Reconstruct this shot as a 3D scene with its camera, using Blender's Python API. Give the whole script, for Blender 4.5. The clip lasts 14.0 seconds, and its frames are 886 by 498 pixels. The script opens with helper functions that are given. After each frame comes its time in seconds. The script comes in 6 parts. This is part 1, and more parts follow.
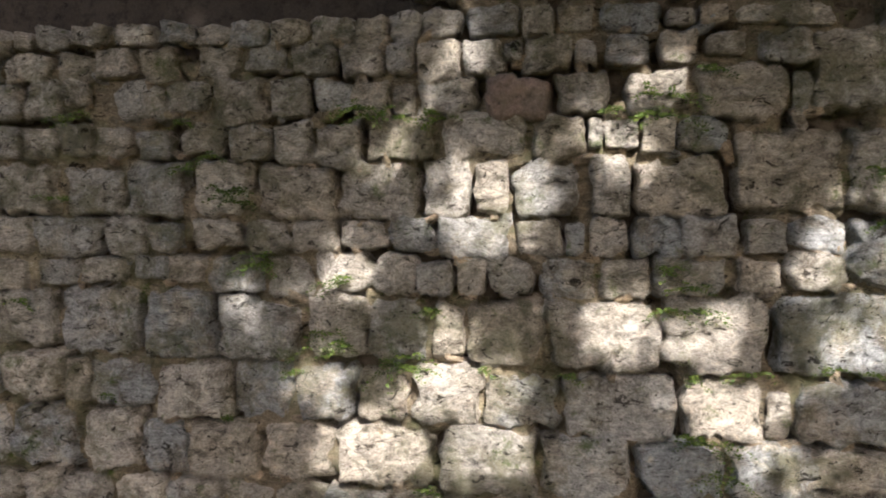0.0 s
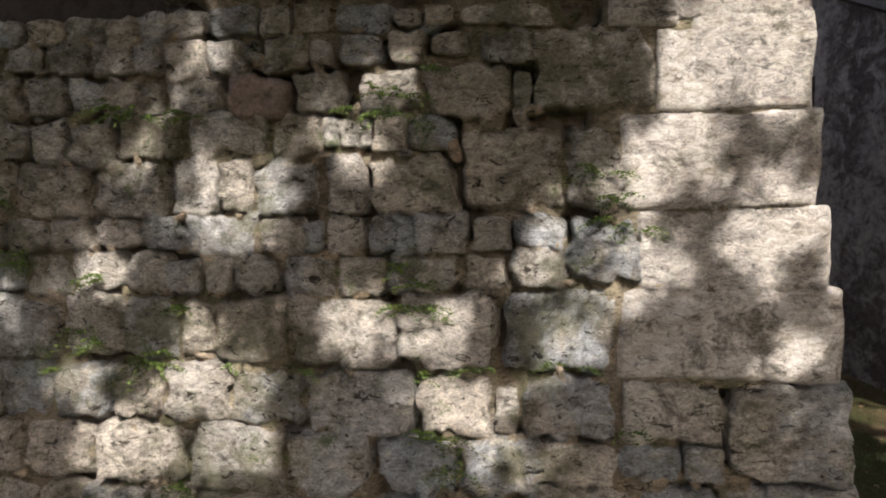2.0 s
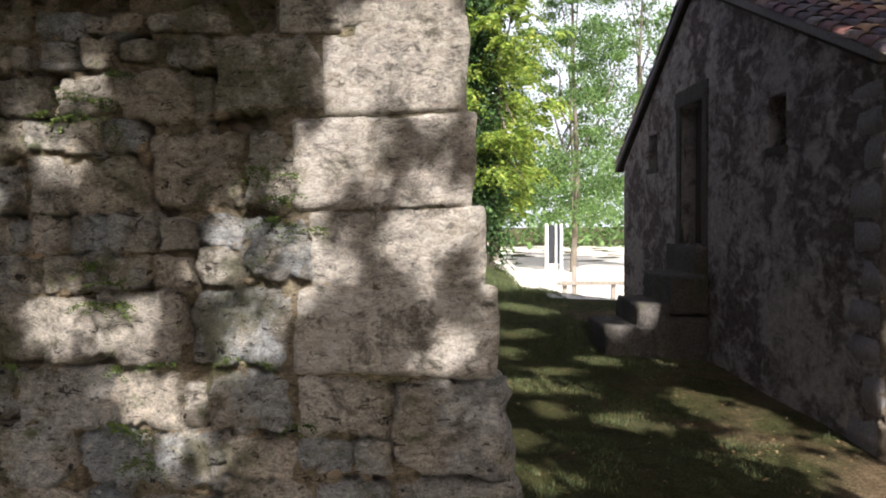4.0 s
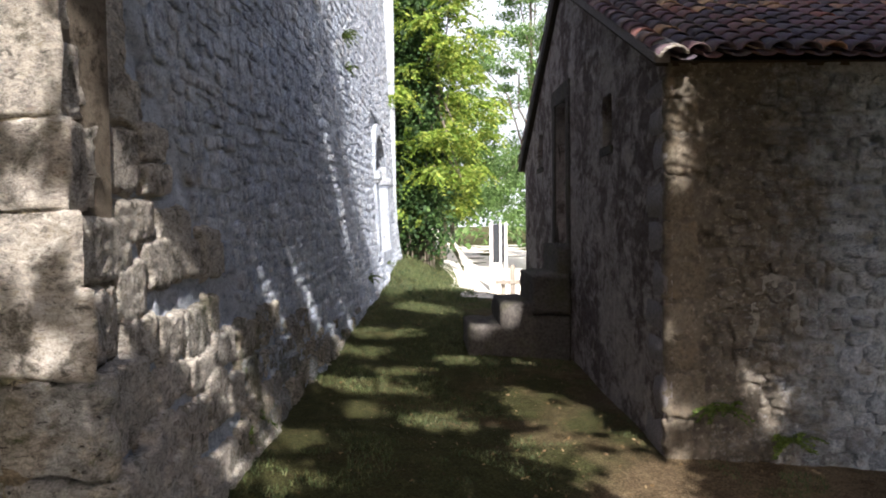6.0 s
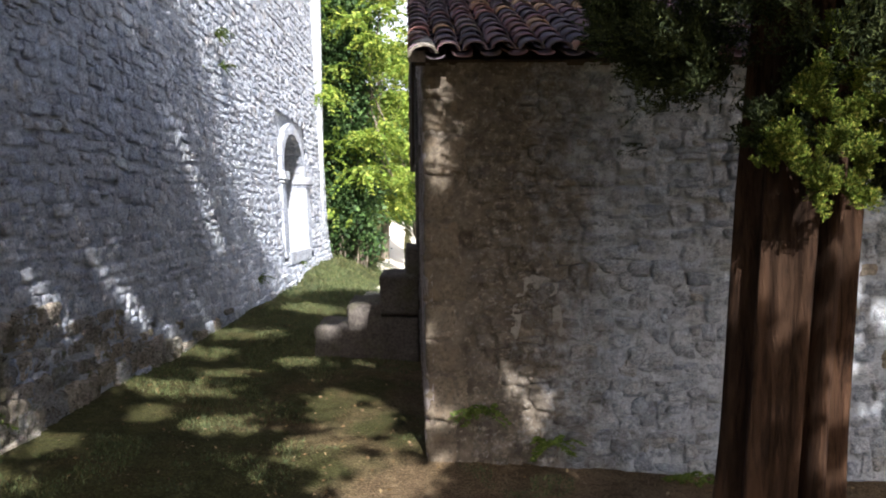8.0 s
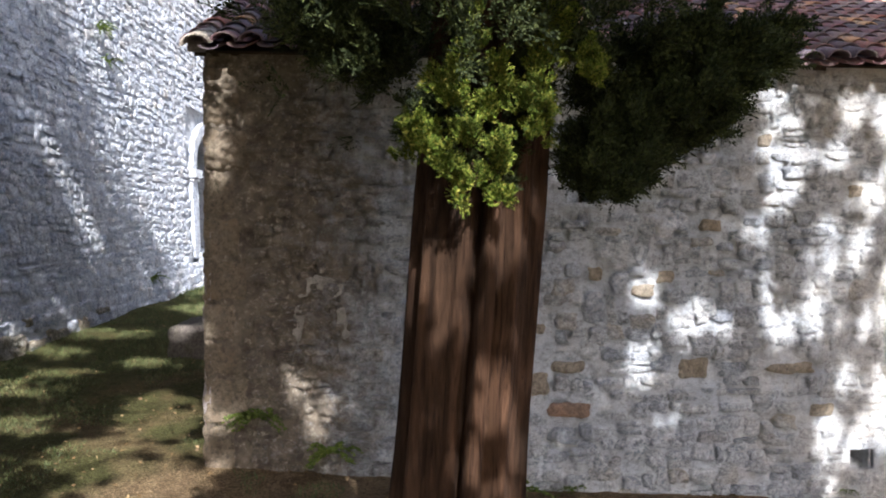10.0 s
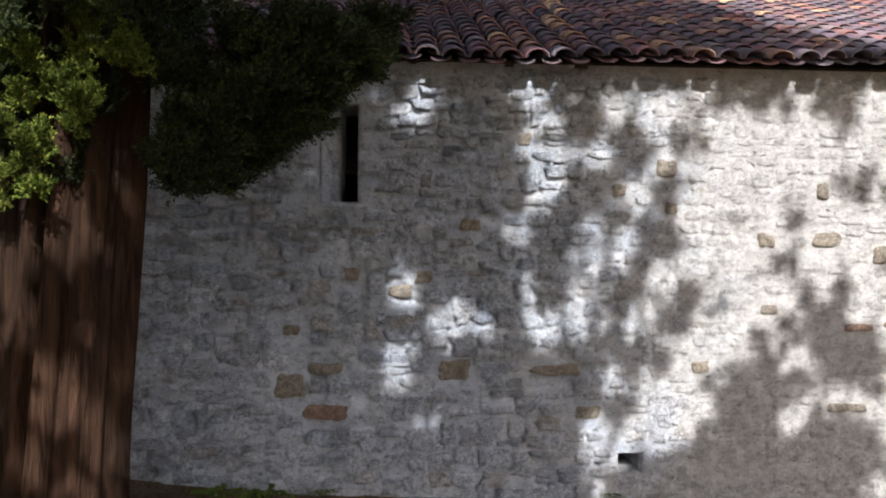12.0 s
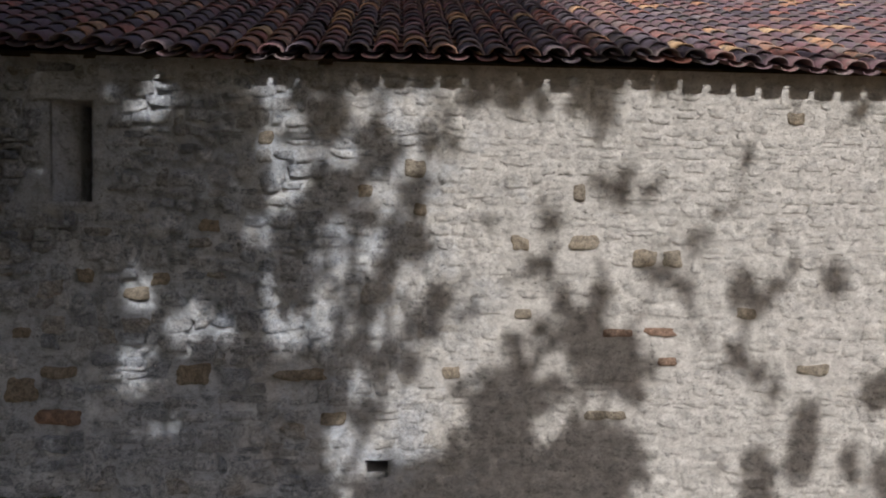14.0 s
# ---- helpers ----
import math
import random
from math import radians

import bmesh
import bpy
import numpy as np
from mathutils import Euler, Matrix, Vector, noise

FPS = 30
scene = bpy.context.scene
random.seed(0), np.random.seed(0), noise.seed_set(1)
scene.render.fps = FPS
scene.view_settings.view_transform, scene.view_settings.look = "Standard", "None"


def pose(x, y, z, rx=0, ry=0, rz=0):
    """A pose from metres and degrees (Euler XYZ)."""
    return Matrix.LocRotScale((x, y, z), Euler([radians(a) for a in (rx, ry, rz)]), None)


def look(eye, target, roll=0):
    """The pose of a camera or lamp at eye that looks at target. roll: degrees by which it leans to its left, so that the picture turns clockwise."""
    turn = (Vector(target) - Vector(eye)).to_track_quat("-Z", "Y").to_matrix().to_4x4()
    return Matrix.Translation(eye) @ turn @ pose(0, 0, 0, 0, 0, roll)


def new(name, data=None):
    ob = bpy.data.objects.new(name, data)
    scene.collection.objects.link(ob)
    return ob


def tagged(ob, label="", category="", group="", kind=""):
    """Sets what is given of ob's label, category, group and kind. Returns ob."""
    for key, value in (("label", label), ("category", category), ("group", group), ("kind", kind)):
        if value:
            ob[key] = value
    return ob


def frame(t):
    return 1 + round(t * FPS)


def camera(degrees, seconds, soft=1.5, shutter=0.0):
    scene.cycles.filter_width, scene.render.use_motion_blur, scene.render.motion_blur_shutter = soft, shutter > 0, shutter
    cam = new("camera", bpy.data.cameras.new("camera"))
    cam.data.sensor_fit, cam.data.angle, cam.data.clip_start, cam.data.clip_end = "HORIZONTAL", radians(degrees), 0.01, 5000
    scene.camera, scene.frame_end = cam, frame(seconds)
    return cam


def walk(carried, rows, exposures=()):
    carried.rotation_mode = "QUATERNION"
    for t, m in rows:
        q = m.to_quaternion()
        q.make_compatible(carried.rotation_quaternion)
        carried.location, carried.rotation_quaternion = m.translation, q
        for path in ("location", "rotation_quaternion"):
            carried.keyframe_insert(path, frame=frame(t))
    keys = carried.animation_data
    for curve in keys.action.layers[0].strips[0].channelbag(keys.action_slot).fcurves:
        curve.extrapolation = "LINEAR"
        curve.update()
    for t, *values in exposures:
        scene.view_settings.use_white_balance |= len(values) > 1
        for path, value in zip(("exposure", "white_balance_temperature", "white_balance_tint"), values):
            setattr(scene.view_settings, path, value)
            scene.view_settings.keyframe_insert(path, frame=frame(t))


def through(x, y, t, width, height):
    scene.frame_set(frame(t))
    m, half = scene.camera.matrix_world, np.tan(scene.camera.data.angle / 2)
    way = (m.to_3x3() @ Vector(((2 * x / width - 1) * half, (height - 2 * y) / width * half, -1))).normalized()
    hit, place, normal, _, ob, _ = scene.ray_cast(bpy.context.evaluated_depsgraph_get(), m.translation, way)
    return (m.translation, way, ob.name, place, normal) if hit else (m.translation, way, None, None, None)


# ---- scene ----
cam = camera(61.7, 14.0, soft=1.9)
PATH = [
    (0, (-5.398, -4.923, 1.772), (-5.366, -2.926, 1.681), -0.4),
    (0.5, (-5.164, -4.92, 1.763), (-5.127, -2.922, 1.675), -0.5),
    (1, (-4.922, -4.919, 1.774), (-4.881, -2.922, 1.678), -0.6),
    (1.5, (-4.668, -4.953, 1.769), (-4.623, -2.956, 1.672), -0.6),
    (2, (-4.413, -4.986, 1.745), (-4.36, -2.989, 1.662), -0.5),
    (2.5, (-4.102, -5.007, 1.743), (-4.062, -3.009, 1.66), -0.5),
    (3, (-3.798, -5.041, 1.737), (-3.759, -3.043, 1.655), -0.5),
    (3.5, (-3.488, -5.074, 1.734), (-3.451, -3.076, 1.653), -0.5),
    (4, (-3.17, -5.111, 1.733), (-3.136, -3.113, 1.652), -0.5),
    (4.2, (-3.028, -5.139, 1.733), (-2.997, -3.141, 1.653), -0.5),
    (6.3, (-1.486, -5.179, 1.734), (-1.422, -3.182, 1.649), -0.7),
    (6.5, (-1.33, -5.187, 1.734), (-1.262, -3.19, 1.649), -0.7),
    (7, (-0.915, -5.182, 1.738), (-0.839, -3.185, 1.651), -0.8),
    (7.5, (-0.501, -5.174, 1.729), (-0.42, -3.178, 1.642), -0.7),
    (8, (-0.097, -5.169, 1.726), (-0.011, -3.173, 1.639), -0.7),
    (8.2, (0.057, -5.184, 1.733), (0.147, -3.188, 1.647), -0.3),
    (10.3, (1.525, -5.07, 1.634), (1.655, -3.075, 1.573), 0.5),
    (10.5, (1.697, -5.072, 1.612), (1.823, -3.077, 1.56), 0.5),
    (11, (2.116, -5.093, 1.621), (2.244, -3.098, 1.567), 0.4),
    (11.5, (2.557, -5.114, 1.626), (2.679, -3.118, 1.573), 0.5),
    (12, (2.991, -5.121, 1.627), (3.115, -3.126, 1.579), 0.5),
    (12.5, (3.39, -5.12, 1.628), (3.525, -3.125, 1.585), 0.5),
    (13, (3.781, -5.128, 1.637), (3.918, -3.133, 1.595), 0.5),
    (13.5, (4.251, -5.104, 1.642), (4.381, -3.109, 1.601), 0.6),
    (14, (4.77, -5.08, 1.688), (4.891, -3.085, 1.627), 0.8),
]
EXPOSURES = [(0, 2.0, 6000, 14), (1, 1.82, 6000, 14), (2, 1.5, 6000, 14), (3, 1.35, 6000, 14), (4.2, 1.3, 5950, 14), (6.3, 1.5, 6000, 14), (8.2, 1.75, 5950, 14), (10.3, 1.95, 5900, 14), (11, 1.75, 5850, 14), (12, 1.18, 5800, 14), (12.5, 0.9, 5850, 14), (13, 0.52, 5950, 14), (14, 0.15, 6050, 14)]
walk(cam, [(t, look(eye, target, roll)) for t, eye, target, roll in PATH], EXPOSURES)

# ---- world, sun and exposure ----
SUN = Vector((0.176, -1.0, 0.88)).normalized()
world = bpy.data.worlds.new("sky")
scene.world = world
world.use_nodes = True
sky = world.node_tree.nodes.new("ShaderNodeTexSky")
sky.sky_type, sky.sun_disc = "NISHITA", False
sky.sun_elevation, sky.sun_rotation = math.asin(SUN.z), math.pi - math.atan2(SUN.x, -SUN.y)
sky.dust_density, sky.air_density, sky.ozone_density = 6.0, 1.0, 1.0
backing = world.node_tree.nodes["Background"]
backing.inputs["Strength"].default_value = 0.074
haze = world.node_tree.nodes.new("ShaderNodeHueSaturation")
haze.inputs["Saturation"].default_value = 1.2
world.node_tree.links.new(sky.outputs[0], haze.inputs["Color"])
world.node_tree.links.new(haze.outputs[0], backing.inputs[0])
sun_lamp = new("sun", bpy.data.lights.new("sun", "SUN"))
sun_lamp.data.energy, sun_lamp.data.angle, sun_lamp.data.color = 5.0, radians(0.53), (1.0, 0.93, 0.82)
sun_lamp.matrix_world = SUN.to_track_quat("Z", "Y").to_matrix().to_4x4()


# ---- materials ----
def rgb(h):
    return tuple(((int(h[i:i + 2], 16) / 255) ** 2.2) for i in (0, 2, 4)) + (1,)


class Mat:
    """A small builder for node materials."""

    def __init__(self, name, rough=0.9, spec=0.2):
        self.m = bpy.data.materials.new(name)
        self.m.use_nodes = True
        self.t = self.m.node_tree
        self.b = self.t.nodes["Principled BSDF"]
        self.b.inputs["Roughness"].default_value = rough
        self.b.inputs["Specular IOR Level"].default_value = spec
        self.co = self.t.nodes.new("ShaderNodeNewGeometry").outputs["Position"]

    def link(self, a, b):
        self.t.links.new(a, b)

    def noise(self, scale, detail=4, rough=0.6, stretch=None, dist=0.0):
        n = self.t.nodes.new("ShaderNodeTexNoise")
        n.inputs["Scale"].default_value, n.inputs["Detail"].default_value = scale, detail
        n.inputs["Roughness"].default_value, n.inputs["Distortion"].default_value = rough, dist
        src = self.co
        if stretch:
            k = self.t.nodes.new("ShaderNodeVectorMath")
            k.operation = "MULTIPLY"
            k.inputs[1].default_value = stretch
            self.link(self.co, k.inputs[0])
            src = k.outputs[0]
        self.link(src, n.inputs["Vector"])
        return n.outputs["Fac"]

    def voronoi(self, scale, feature="F1"):
        n = self.t.nodes.new("ShaderNodeTexVoronoi")
        n.feature = feature
        n.inputs["Scale"].default_value = scale
        self.link(self.co, n.inputs["Vector"])
        return n.outputs["Distance"]

    def ramp(self, fac, *stops, mode="LINEAR"):
        r = self.t.nodes.new("ShaderNodeValToRGB")
        r.color_ramp.interpolation = mode
        e = r.color_ramp.elements
        while len(e) < len(stops):
            e.new(0.5)
        for k, (p, c) in zip(e, stops):
            k.position, k.color = p, (c if len(c) == 4 else (*c, 1))
        self.link(fac, r.inputs[0])
        return r.outputs[0]

    def mix(self, fac, a, b, how="MIX"):
        n = self.t.nodes.new("ShaderNodeMix")
        n.data_type, n.blend_type = "RGBA", how
        for v, i in ((fac, n.inputs[0]), (a, n.inputs[6]), (b, n.inputs[7])):
            if isinstance(v, (int, float, tuple)):
                i.default_value = v
            else:
                self.link(v, i)
        return n.outputs[2]

    def rand(self):
        """A value that differs from piece to piece."""
        return self.t.nodes.new("ShaderNodeObjectInfo").outputs["Random"]

    def island(self):
        return self.t.nodes.new("ShaderNodeNewGeometry").outputs["Random Per Island"]

    def bump(self, *pairs, dist=0.01):
        last = None
        for height, strength in pairs:
            n = self.t.nodes.new("ShaderNodeBump")
            n.inputs["Strength"].default_value, n.inputs["Distance"].default_value = strength, dist
            self.link(height, n.inputs["Height"])
            if last:
                self.link(last, n.inputs["Normal"])
            last = n.outputs[0]
        self.link(last, self.b.inputs["Normal"])

    def colour(self, c):
        self.link(c, self.b.inputs["Base Color"])
        return self.m


B3, W3 = (0, 0, 0, 1), (1, 1, 1, 1)


def weathered(k, c, crevice_shade):
    """Crevice shade painted as dark ragged blotches, with pale chipped flecks between."""
    c = k.mix(k.mix(crevice_shade, B3, k.ramp(k.noise(13, 9, 0.76, (1, 1, 1.4), 0.7), (0.49, B3), (0.58, W3))), c, rgb("4b4c4f"))
    c = k.mix(k.mix(crevice_shade, B3, k.ramp(k.noise(33, 5, 0.7, (1, 1, 1.3), 0.5), (0.55, B3), (0.63, W3))), c, rgb("3e3d3d"))
    return k.mix(k.mix(crevice_shade, B3, k.ramp(k.noise(20, 7, 0.74, (1, 1, 1.5), 0.4), (0.57, B3), (0.64, W3))), c, rgb("c6c8ca"))


def pale_far_half(k, c):
    """The far half of the chapel wall turns paler over stones and joints, with a ragged edge."""
    apart = k.t.nodes.new("ShaderNodeSeparateXYZ")
    k.link(k.co, apart.inputs[0])
    far = k.t.nodes.new("ShaderNodeMath")
    far.operation = "MULTIPLY_ADD"
    far.inputs[1].default_value, far.inputs[2].default_value = 0.3, -1.55
    k.link(apart.outputs[0], far.inputs[0])
    ragged = k.t.nodes.new("ShaderNodeMath")
    ragged.operation = "MULTIPLY_ADD"
    ragged.inputs[1].default_value = 1.4
    k.link(k.noise(2.2, 9, 0.72), ragged.inputs[0])
    k.link(far.outputs[0], ragged.inputs[2])
    skin = k.mix(k.ramp(k.noise(9, 7, 0.7), (0.4, B3), (0.64, W3)), rgb("b4b1ab"), rgb("d6d3cd"))
    return k.mix(k.ramp(ragged.outputs[0], (0.3, B3), (0.75, (.88, .88, .88, 1))), c, skin)


def old_coat(k, c, tone):
    """Brown weathered render that survives near the corner of the chapel, thinning out along the wall."""
    apart = k.t.nodes.new("ShaderNodeSeparateXYZ")
    k.link(k.co, apart.inputs[0])
    along = k.t.nodes.new("ShaderNodeMath")
    along.operation = "MULTIPLY_ADD"
    along.inputs[1].default_value, along.inputs[2].default_value = 0.42, -0.5
    k.link(apart.outputs[0], along.inputs[0])
    edge = k.t.nodes.new("ShaderNodeMath")
    edge.operation = "ADD"
    k.link(along.outputs[0], edge.inputs[0])
    k.link(k.noise(3.4, 9, 0.76), edge.inputs[1])
    coat = k.mix(k.ramp(k.noise(6, 8, 0.74), (0.36, B3), (0.66, W3)), tone, rgb("857b6c"))
    coat = k.mix(k.ramp(k.noise(24, 6, 0.7, None, 0.5), (0.55, B3), (0.66, W3)), coat, rgb("a0978a"))
    return k.mix(k.ramp(edge.outputs[0], (0.32, (.95, .95, .95, 1)), (0.62, B3)), c, coat)


def ancient_mat(name, tones, tan, moss, tan_amount=1.0, pits=0.8):
    """Old limestone: grey faces, tan smears of mortar, bedding streaks, moss, pits with their shade in the colour."""
    k = Mat(name, 0.95, 0.1)
    n = len(tones)
    c = tones[0] if n == 1 else k.ramp(k.rand(), *[(i / (n - 1), t) for i, t in enumerate(tones)])
    patch = k.noise(3.6, 7, 0.7)
    bed = k.noise(20, 8, 0.76, (1, 1, 1.9), 0.8)
    lump = k.noise(12, 6, 0.7, (1, 1, 1.4), 0.4)
    grit = k.noise(95, 5, 0.75, (1, 1, 1.6))
    c = k.mix(k.mix(tan_amount, B3, k.ramp(patch, (0.5, B3), (0.6, W3))), c, tan)
    c = k.mix(k.ramp(k.noise(7, 7, 0.75, None, 0.4), (0.52, B3), (0.62, (.8, .8, .8, 1))), c, rgb("6c665c"))
    c = k.mix(k.ramp(k.noise(11, 6, 0.75, (1, 1, 1.6)), (0.58, B3), (0.66, (.6, .6, .6, 1))), c, rgb("c2bcae"))
    c = k.mix(0.75, c, k.ramp(bed, (0.32, rgb("3c3a39")), (0.47, rgb("b0aeac")), (0.68, rgb("f4f2f0"))), "OVERLAY")
    c = k.mix(0.5, c, k.ramp(grit, (0.34, rgb("5c5b56")), (0.68, rgb("dedcd6"))), "OVERLAY")
    green = k.ramp(k.noise(2.1, 9, 0.78, None, 0.3), (0.5, B3), (0.6, W3))
    c = k.mix(k.mix(moss, B3, green), c, k.mix(k.ramp(lump, (0.4, B3), (0.62, W3)), rgb("4a4a34"), rgb("77755c")))
    c = k.mix(k.mix(moss, B3, k.ramp(k.noise(5.5, 8, 0.78), (0.58, B3), (0.66, W3))), c, rgb("4c5a26"))
    hole = k.ramp(k.noise(15, 5, 0.66, (1, 1, 2.0), 1.0), (0.35, B3), (0.4, W3))
    dots = k.ramp(k.noise(40, 3, 0.6, (1, 1, 1.7), 0.6), (0.3, B3), (0.36, W3))
    holes = k.mix(1.0, hole, dots, "MULTIPLY")
    c = k.mix(pits, c, k.mix(1.0, holes, rgb("483f34"), "ADD"), "MULTIPLY")
    k.bump((patch, 0.4), (lump, 0.6), (bed, 1.0), (holes, 1.0 * pits), (grit, 0.9), dist=0.04)
    return k.colour(c)


def stone_mat(name, tones, lichen, pits=0.5, by_island=False, moss=0.35, relief=1.0, dark=0.0, grain=0.7, crevice_shade=0.0, end_tones=False):
    k = Mat(name, 0.93, 0.15)
    pick = k.island() if by_island else k.rand()
    n = len(tones)
    base = k.ramp(pick, *[(i / (n - 1), t) for i, t in enumerate(tones)])
    big = k.noise(5.5, 5, 0.65)
    fine = k.noise(34, 7, 0.78)
    grit = k.noise(160, 3, 0.7)
    c = k.mix(k.ramp(big, (0.34, B3), (0.68, W3)), base, lichen)
    c = k.mix(grain, c, k.ramp(fine, (0.32, rgb("4a4a4b")), (0.5, rgb("bcbcbd")), (0.7, rgb("f8f8f8"))), "OVERLAY")
    c = k.mix(0.3, c, k.ramp(grit, (0.35, rgb("6a6a6b")), (0.65, rgb("dadadb"))), "OVERLAY")
    if dark:
        c = k.mix(k.mix(dark, B3, k.ramp(k.noise(3.4, 7, 0.72), (0.46, B3), (0.6, W3))), c, rgb("5d5850"))
        c = k.mix(k.mix(dark, B3, k.ramp(k.noise(7.5, 6, 0.7), (0.5, B3), (0.64, W3))), c, rgb("8a7a66"))
    green = k.ramp(k.noise(2.3, 7, 0.74), (0.5, B3), (0.66, W3))
    c = k.mix(k.mix(moss, B3, green), c, rgb("585a3a"))
    if end_tones:
        c = old_coat(k, pale_far_half(k, c), rgb("564d42"))
    if crevice_shade:
        c = weathered(k, c, crevice_shade)
    hole = k.ramp(k.voronoi(21), (0.06, B3), (0.24, W3))
    spots = k.ramp(k.noise(8, 3), (0.44, W3), (0.58, B3))
    pitted = k.mix(spots, hole, W3)
    c = k.mix(pits, c, pitted, "MULTIPLY")
    k.bump((big, 0.6 * relief), (fine, 0.95 * relief), (pitted, 0.9 * pits), (grit, 0.5 * relief), dist=0.035)
    return k.colour(c)


ASHLAR = ancient_mat("grey_limestone", [rgb("aaa69f"), rgb("bdb8b0"), rgb("a0a4a8"), rgb("c6c0b6"), rgb("aca497"), rgb("969ba0"), rgb("b6b0a6")], rgb("aaa49a"), 0.75, pits=0.85)
QUOIN = ancient_mat("pale_limestone", [rgb("c0bbb4"), rgb("ccc7c0"), rgb("b7b2ab"), rgb("c6c0b9")], rgb("cac4bb"), 0.15, pits=0.6)
CHIP = ancient_mat("stone_chips", [rgb("8f8476"), rgb("b5a793"), rgb("a08f7c"), rgb("9aa0a6")], rgb("b0a088"), 0.3)
EARTH_FILL = ancient_mat("tan_earth_mortar", [rgb("877d6c")], rgb("a0967f"), 0.95, pits=0.9)
RED = stone_mat("reddish_limestone", [rgb("8d786c"), rgb("957f72")], rgb("97877c"), dark=0.4)
RUBBLE = stone_mat("grey_rubble", [rgb("a0aaba"), rgb("c6ced9"), rgb("959fb0"), rgb("d7dce1"), rgb("b0b9c6"), rgb("bebcba")], rgb("b2b9c4"), 0.65, moss=0.12, relief=0.9, grain=0.75, dark=0.28, crevice_shade=0.24)
RUBBLE_ALL = stone_mat("grey_rubble_mass", [rgb("a0aaba"), rgb("c6ced9"), rgb("959fb0"), rgb("d7dce1"), rgb("b0b9c6"), rgb("bebcba")], rgb("b2b9c4"), 0.65, True, 0.12, 0.9, grain=0.75, dark=0.28, crevice_shade=0.24)
FIELD = stone_mat("field_stone", [rgb("929aa6"), rgb("ccd1d8"), rgb("a4abb4"), rgb("6d747e"), rgb("dde1e4"), rgb("959595"), rgb("bec5cd"), rgb("a49984")], rgb("b4bac1"), 0.45, moss=0.05, grain=0.75, relief=1.0, crevice_shade=0.3, end_tones=True)
FIELD_ALL = stone_mat("field_stone_mass", [rgb("929aa6"), rgb("ccd1d8"), rgb("a4abb4"), rgb("6d747e"), rgb("dde1e4"), rgb("959595"), rgb("bec5cd"), rgb("a49984")], rgb("b4bac1"), 0.45, True, 0.05, 1.0, grain=0.75, crevice_shade=0.3, end_tones=True)
DARK_STONE = stone_mat("dark_stone", [rgb("8f8889"), rgb("a69f9d"), rgb("7a7576")], rgb("9a9392"), 0.2, True, 0.1, grain=0.4)
STEP = stone_mat("step_stone", [rgb("55514e"), rgb("625d59")], rgb("6c6660"), 0.4, moss=0.45)


def mortar_mat(name, a, b, dirt, old=None, crevice_shade=0.0):
    k = Mat(name, 0.96, 0.1)
    big, mid, fine = k.noise(2.2, 5, 0.65), k.noise(14, 6, 0.7), k.noise(120, 4, 0.7)
    c = k.mix(k.ramp(big, (0.35, B3), (0.65, W3)), a, b)
    c = k.mix(k.ramp(mid, (0.5, B3), (0.68, W3)), c, dirt)
    c = k.mix(0.35, c, k.ramp(fine, (0.3, rgb("696969")), (0.7, rgb("dedede"))), "OVERLAY")
    if old:
        c = pale_far_half(k, c)
    if crevice_shade:
        c = weathered(k, c, crevice_shade)
    if old:
        c = old_coat(k, c, old)
    # Pits darken the colour too, as painted crevice shade.
    pit = k.ramp(k.noise(17, 5, 0.65, (1, 1, 1.5), 0.6), (0.3, B3), (0.4, W3))
    c = k.mix(0.6, c, k.mix(1.0, pit, rgb("55504a"), "ADD"), "MULTIPLY")
    k.bump((big, 0.4), (mid, 1.0), (pit, 0.9), (fine, 0.8), dist=0.034)
    return k.colour(c)


EARTH_JOINT = mortar_mat("earth_mortar", rgb("5c544a"), rgb("776d60"), rgb("3d362e"))
LIME_JOINT = mortar_mat("lime_mortar", rgb("aab1bb"), rgb("bfc4cb"), rgb("9097a2"), crevice_shade=0.25)
PATCH = mortar_mat("old_plaster_patch", rgb("9a9790"), rgb("aaa69e"), rgb("88847d"))
LIME_PLASTER = mortar_mat("lime_plaster", rgb("bac2cc"), rgb("cfd4d9"), rgb("979ea7"), rgb("4f463b"), crevice_shade=0.2)
# Dark tone; in the arch recess and on the roof deck it stands for shade.
DARK_MORTAR = mortar_mat("dark_brown_mortar", rgb("4b443d"), rgb("5a5249"), rgb("3d3731"))


def gable_mat():
    """Old render, pale where it holds and dark where it has weathered off."""
    k = Mat("stained_render", 0.95, 0.1)
    mid = k.noise(6.5, 10, 0.72, (1, 0.55, 0.75), 0.5)
    wide = k.noise(1.3, 5, 0.6, (1, 0.8, 0.7))
    small = k.noise(16, 7, 0.72, (1, 0.6, 1))
    fine = k.noise(90, 4, 0.7)
    c = k.mix(k.ramp(small, (0.38, B3), (0.62, W3)), rgb("655956"), rgb("877b77"))
    pale = k.mix(k.ramp(small, (0.35, B3), (0.6, W3)), rgb("a0948f"), rgb("c9bfb8"))
    c = k.mix(k.ramp(k.mix(0.4, mid, wide), (0.455, B3), (0.53, W3)), c, pale)
    c = k.mix(k.ramp(k.noise(3.1, 8, 0.75), (0.58, B3), (0.66, (.7, .7, .7, 1))), c, rgb("6b5d50"))
    c = k.mix(0.4, c, k.ramp(fine, (0.3, rgb("606060")), (0.7, rgb("dadada"))), "OVERLAY")
    k.bump((k.ramp(mid, (0.46, B3), (0.54, W3)), 0.7), (small, 1.0), (k.noise(34, 6, 0.75), 0.8), (fine, 0.5), dist=0.032)
    return k.colour(c)


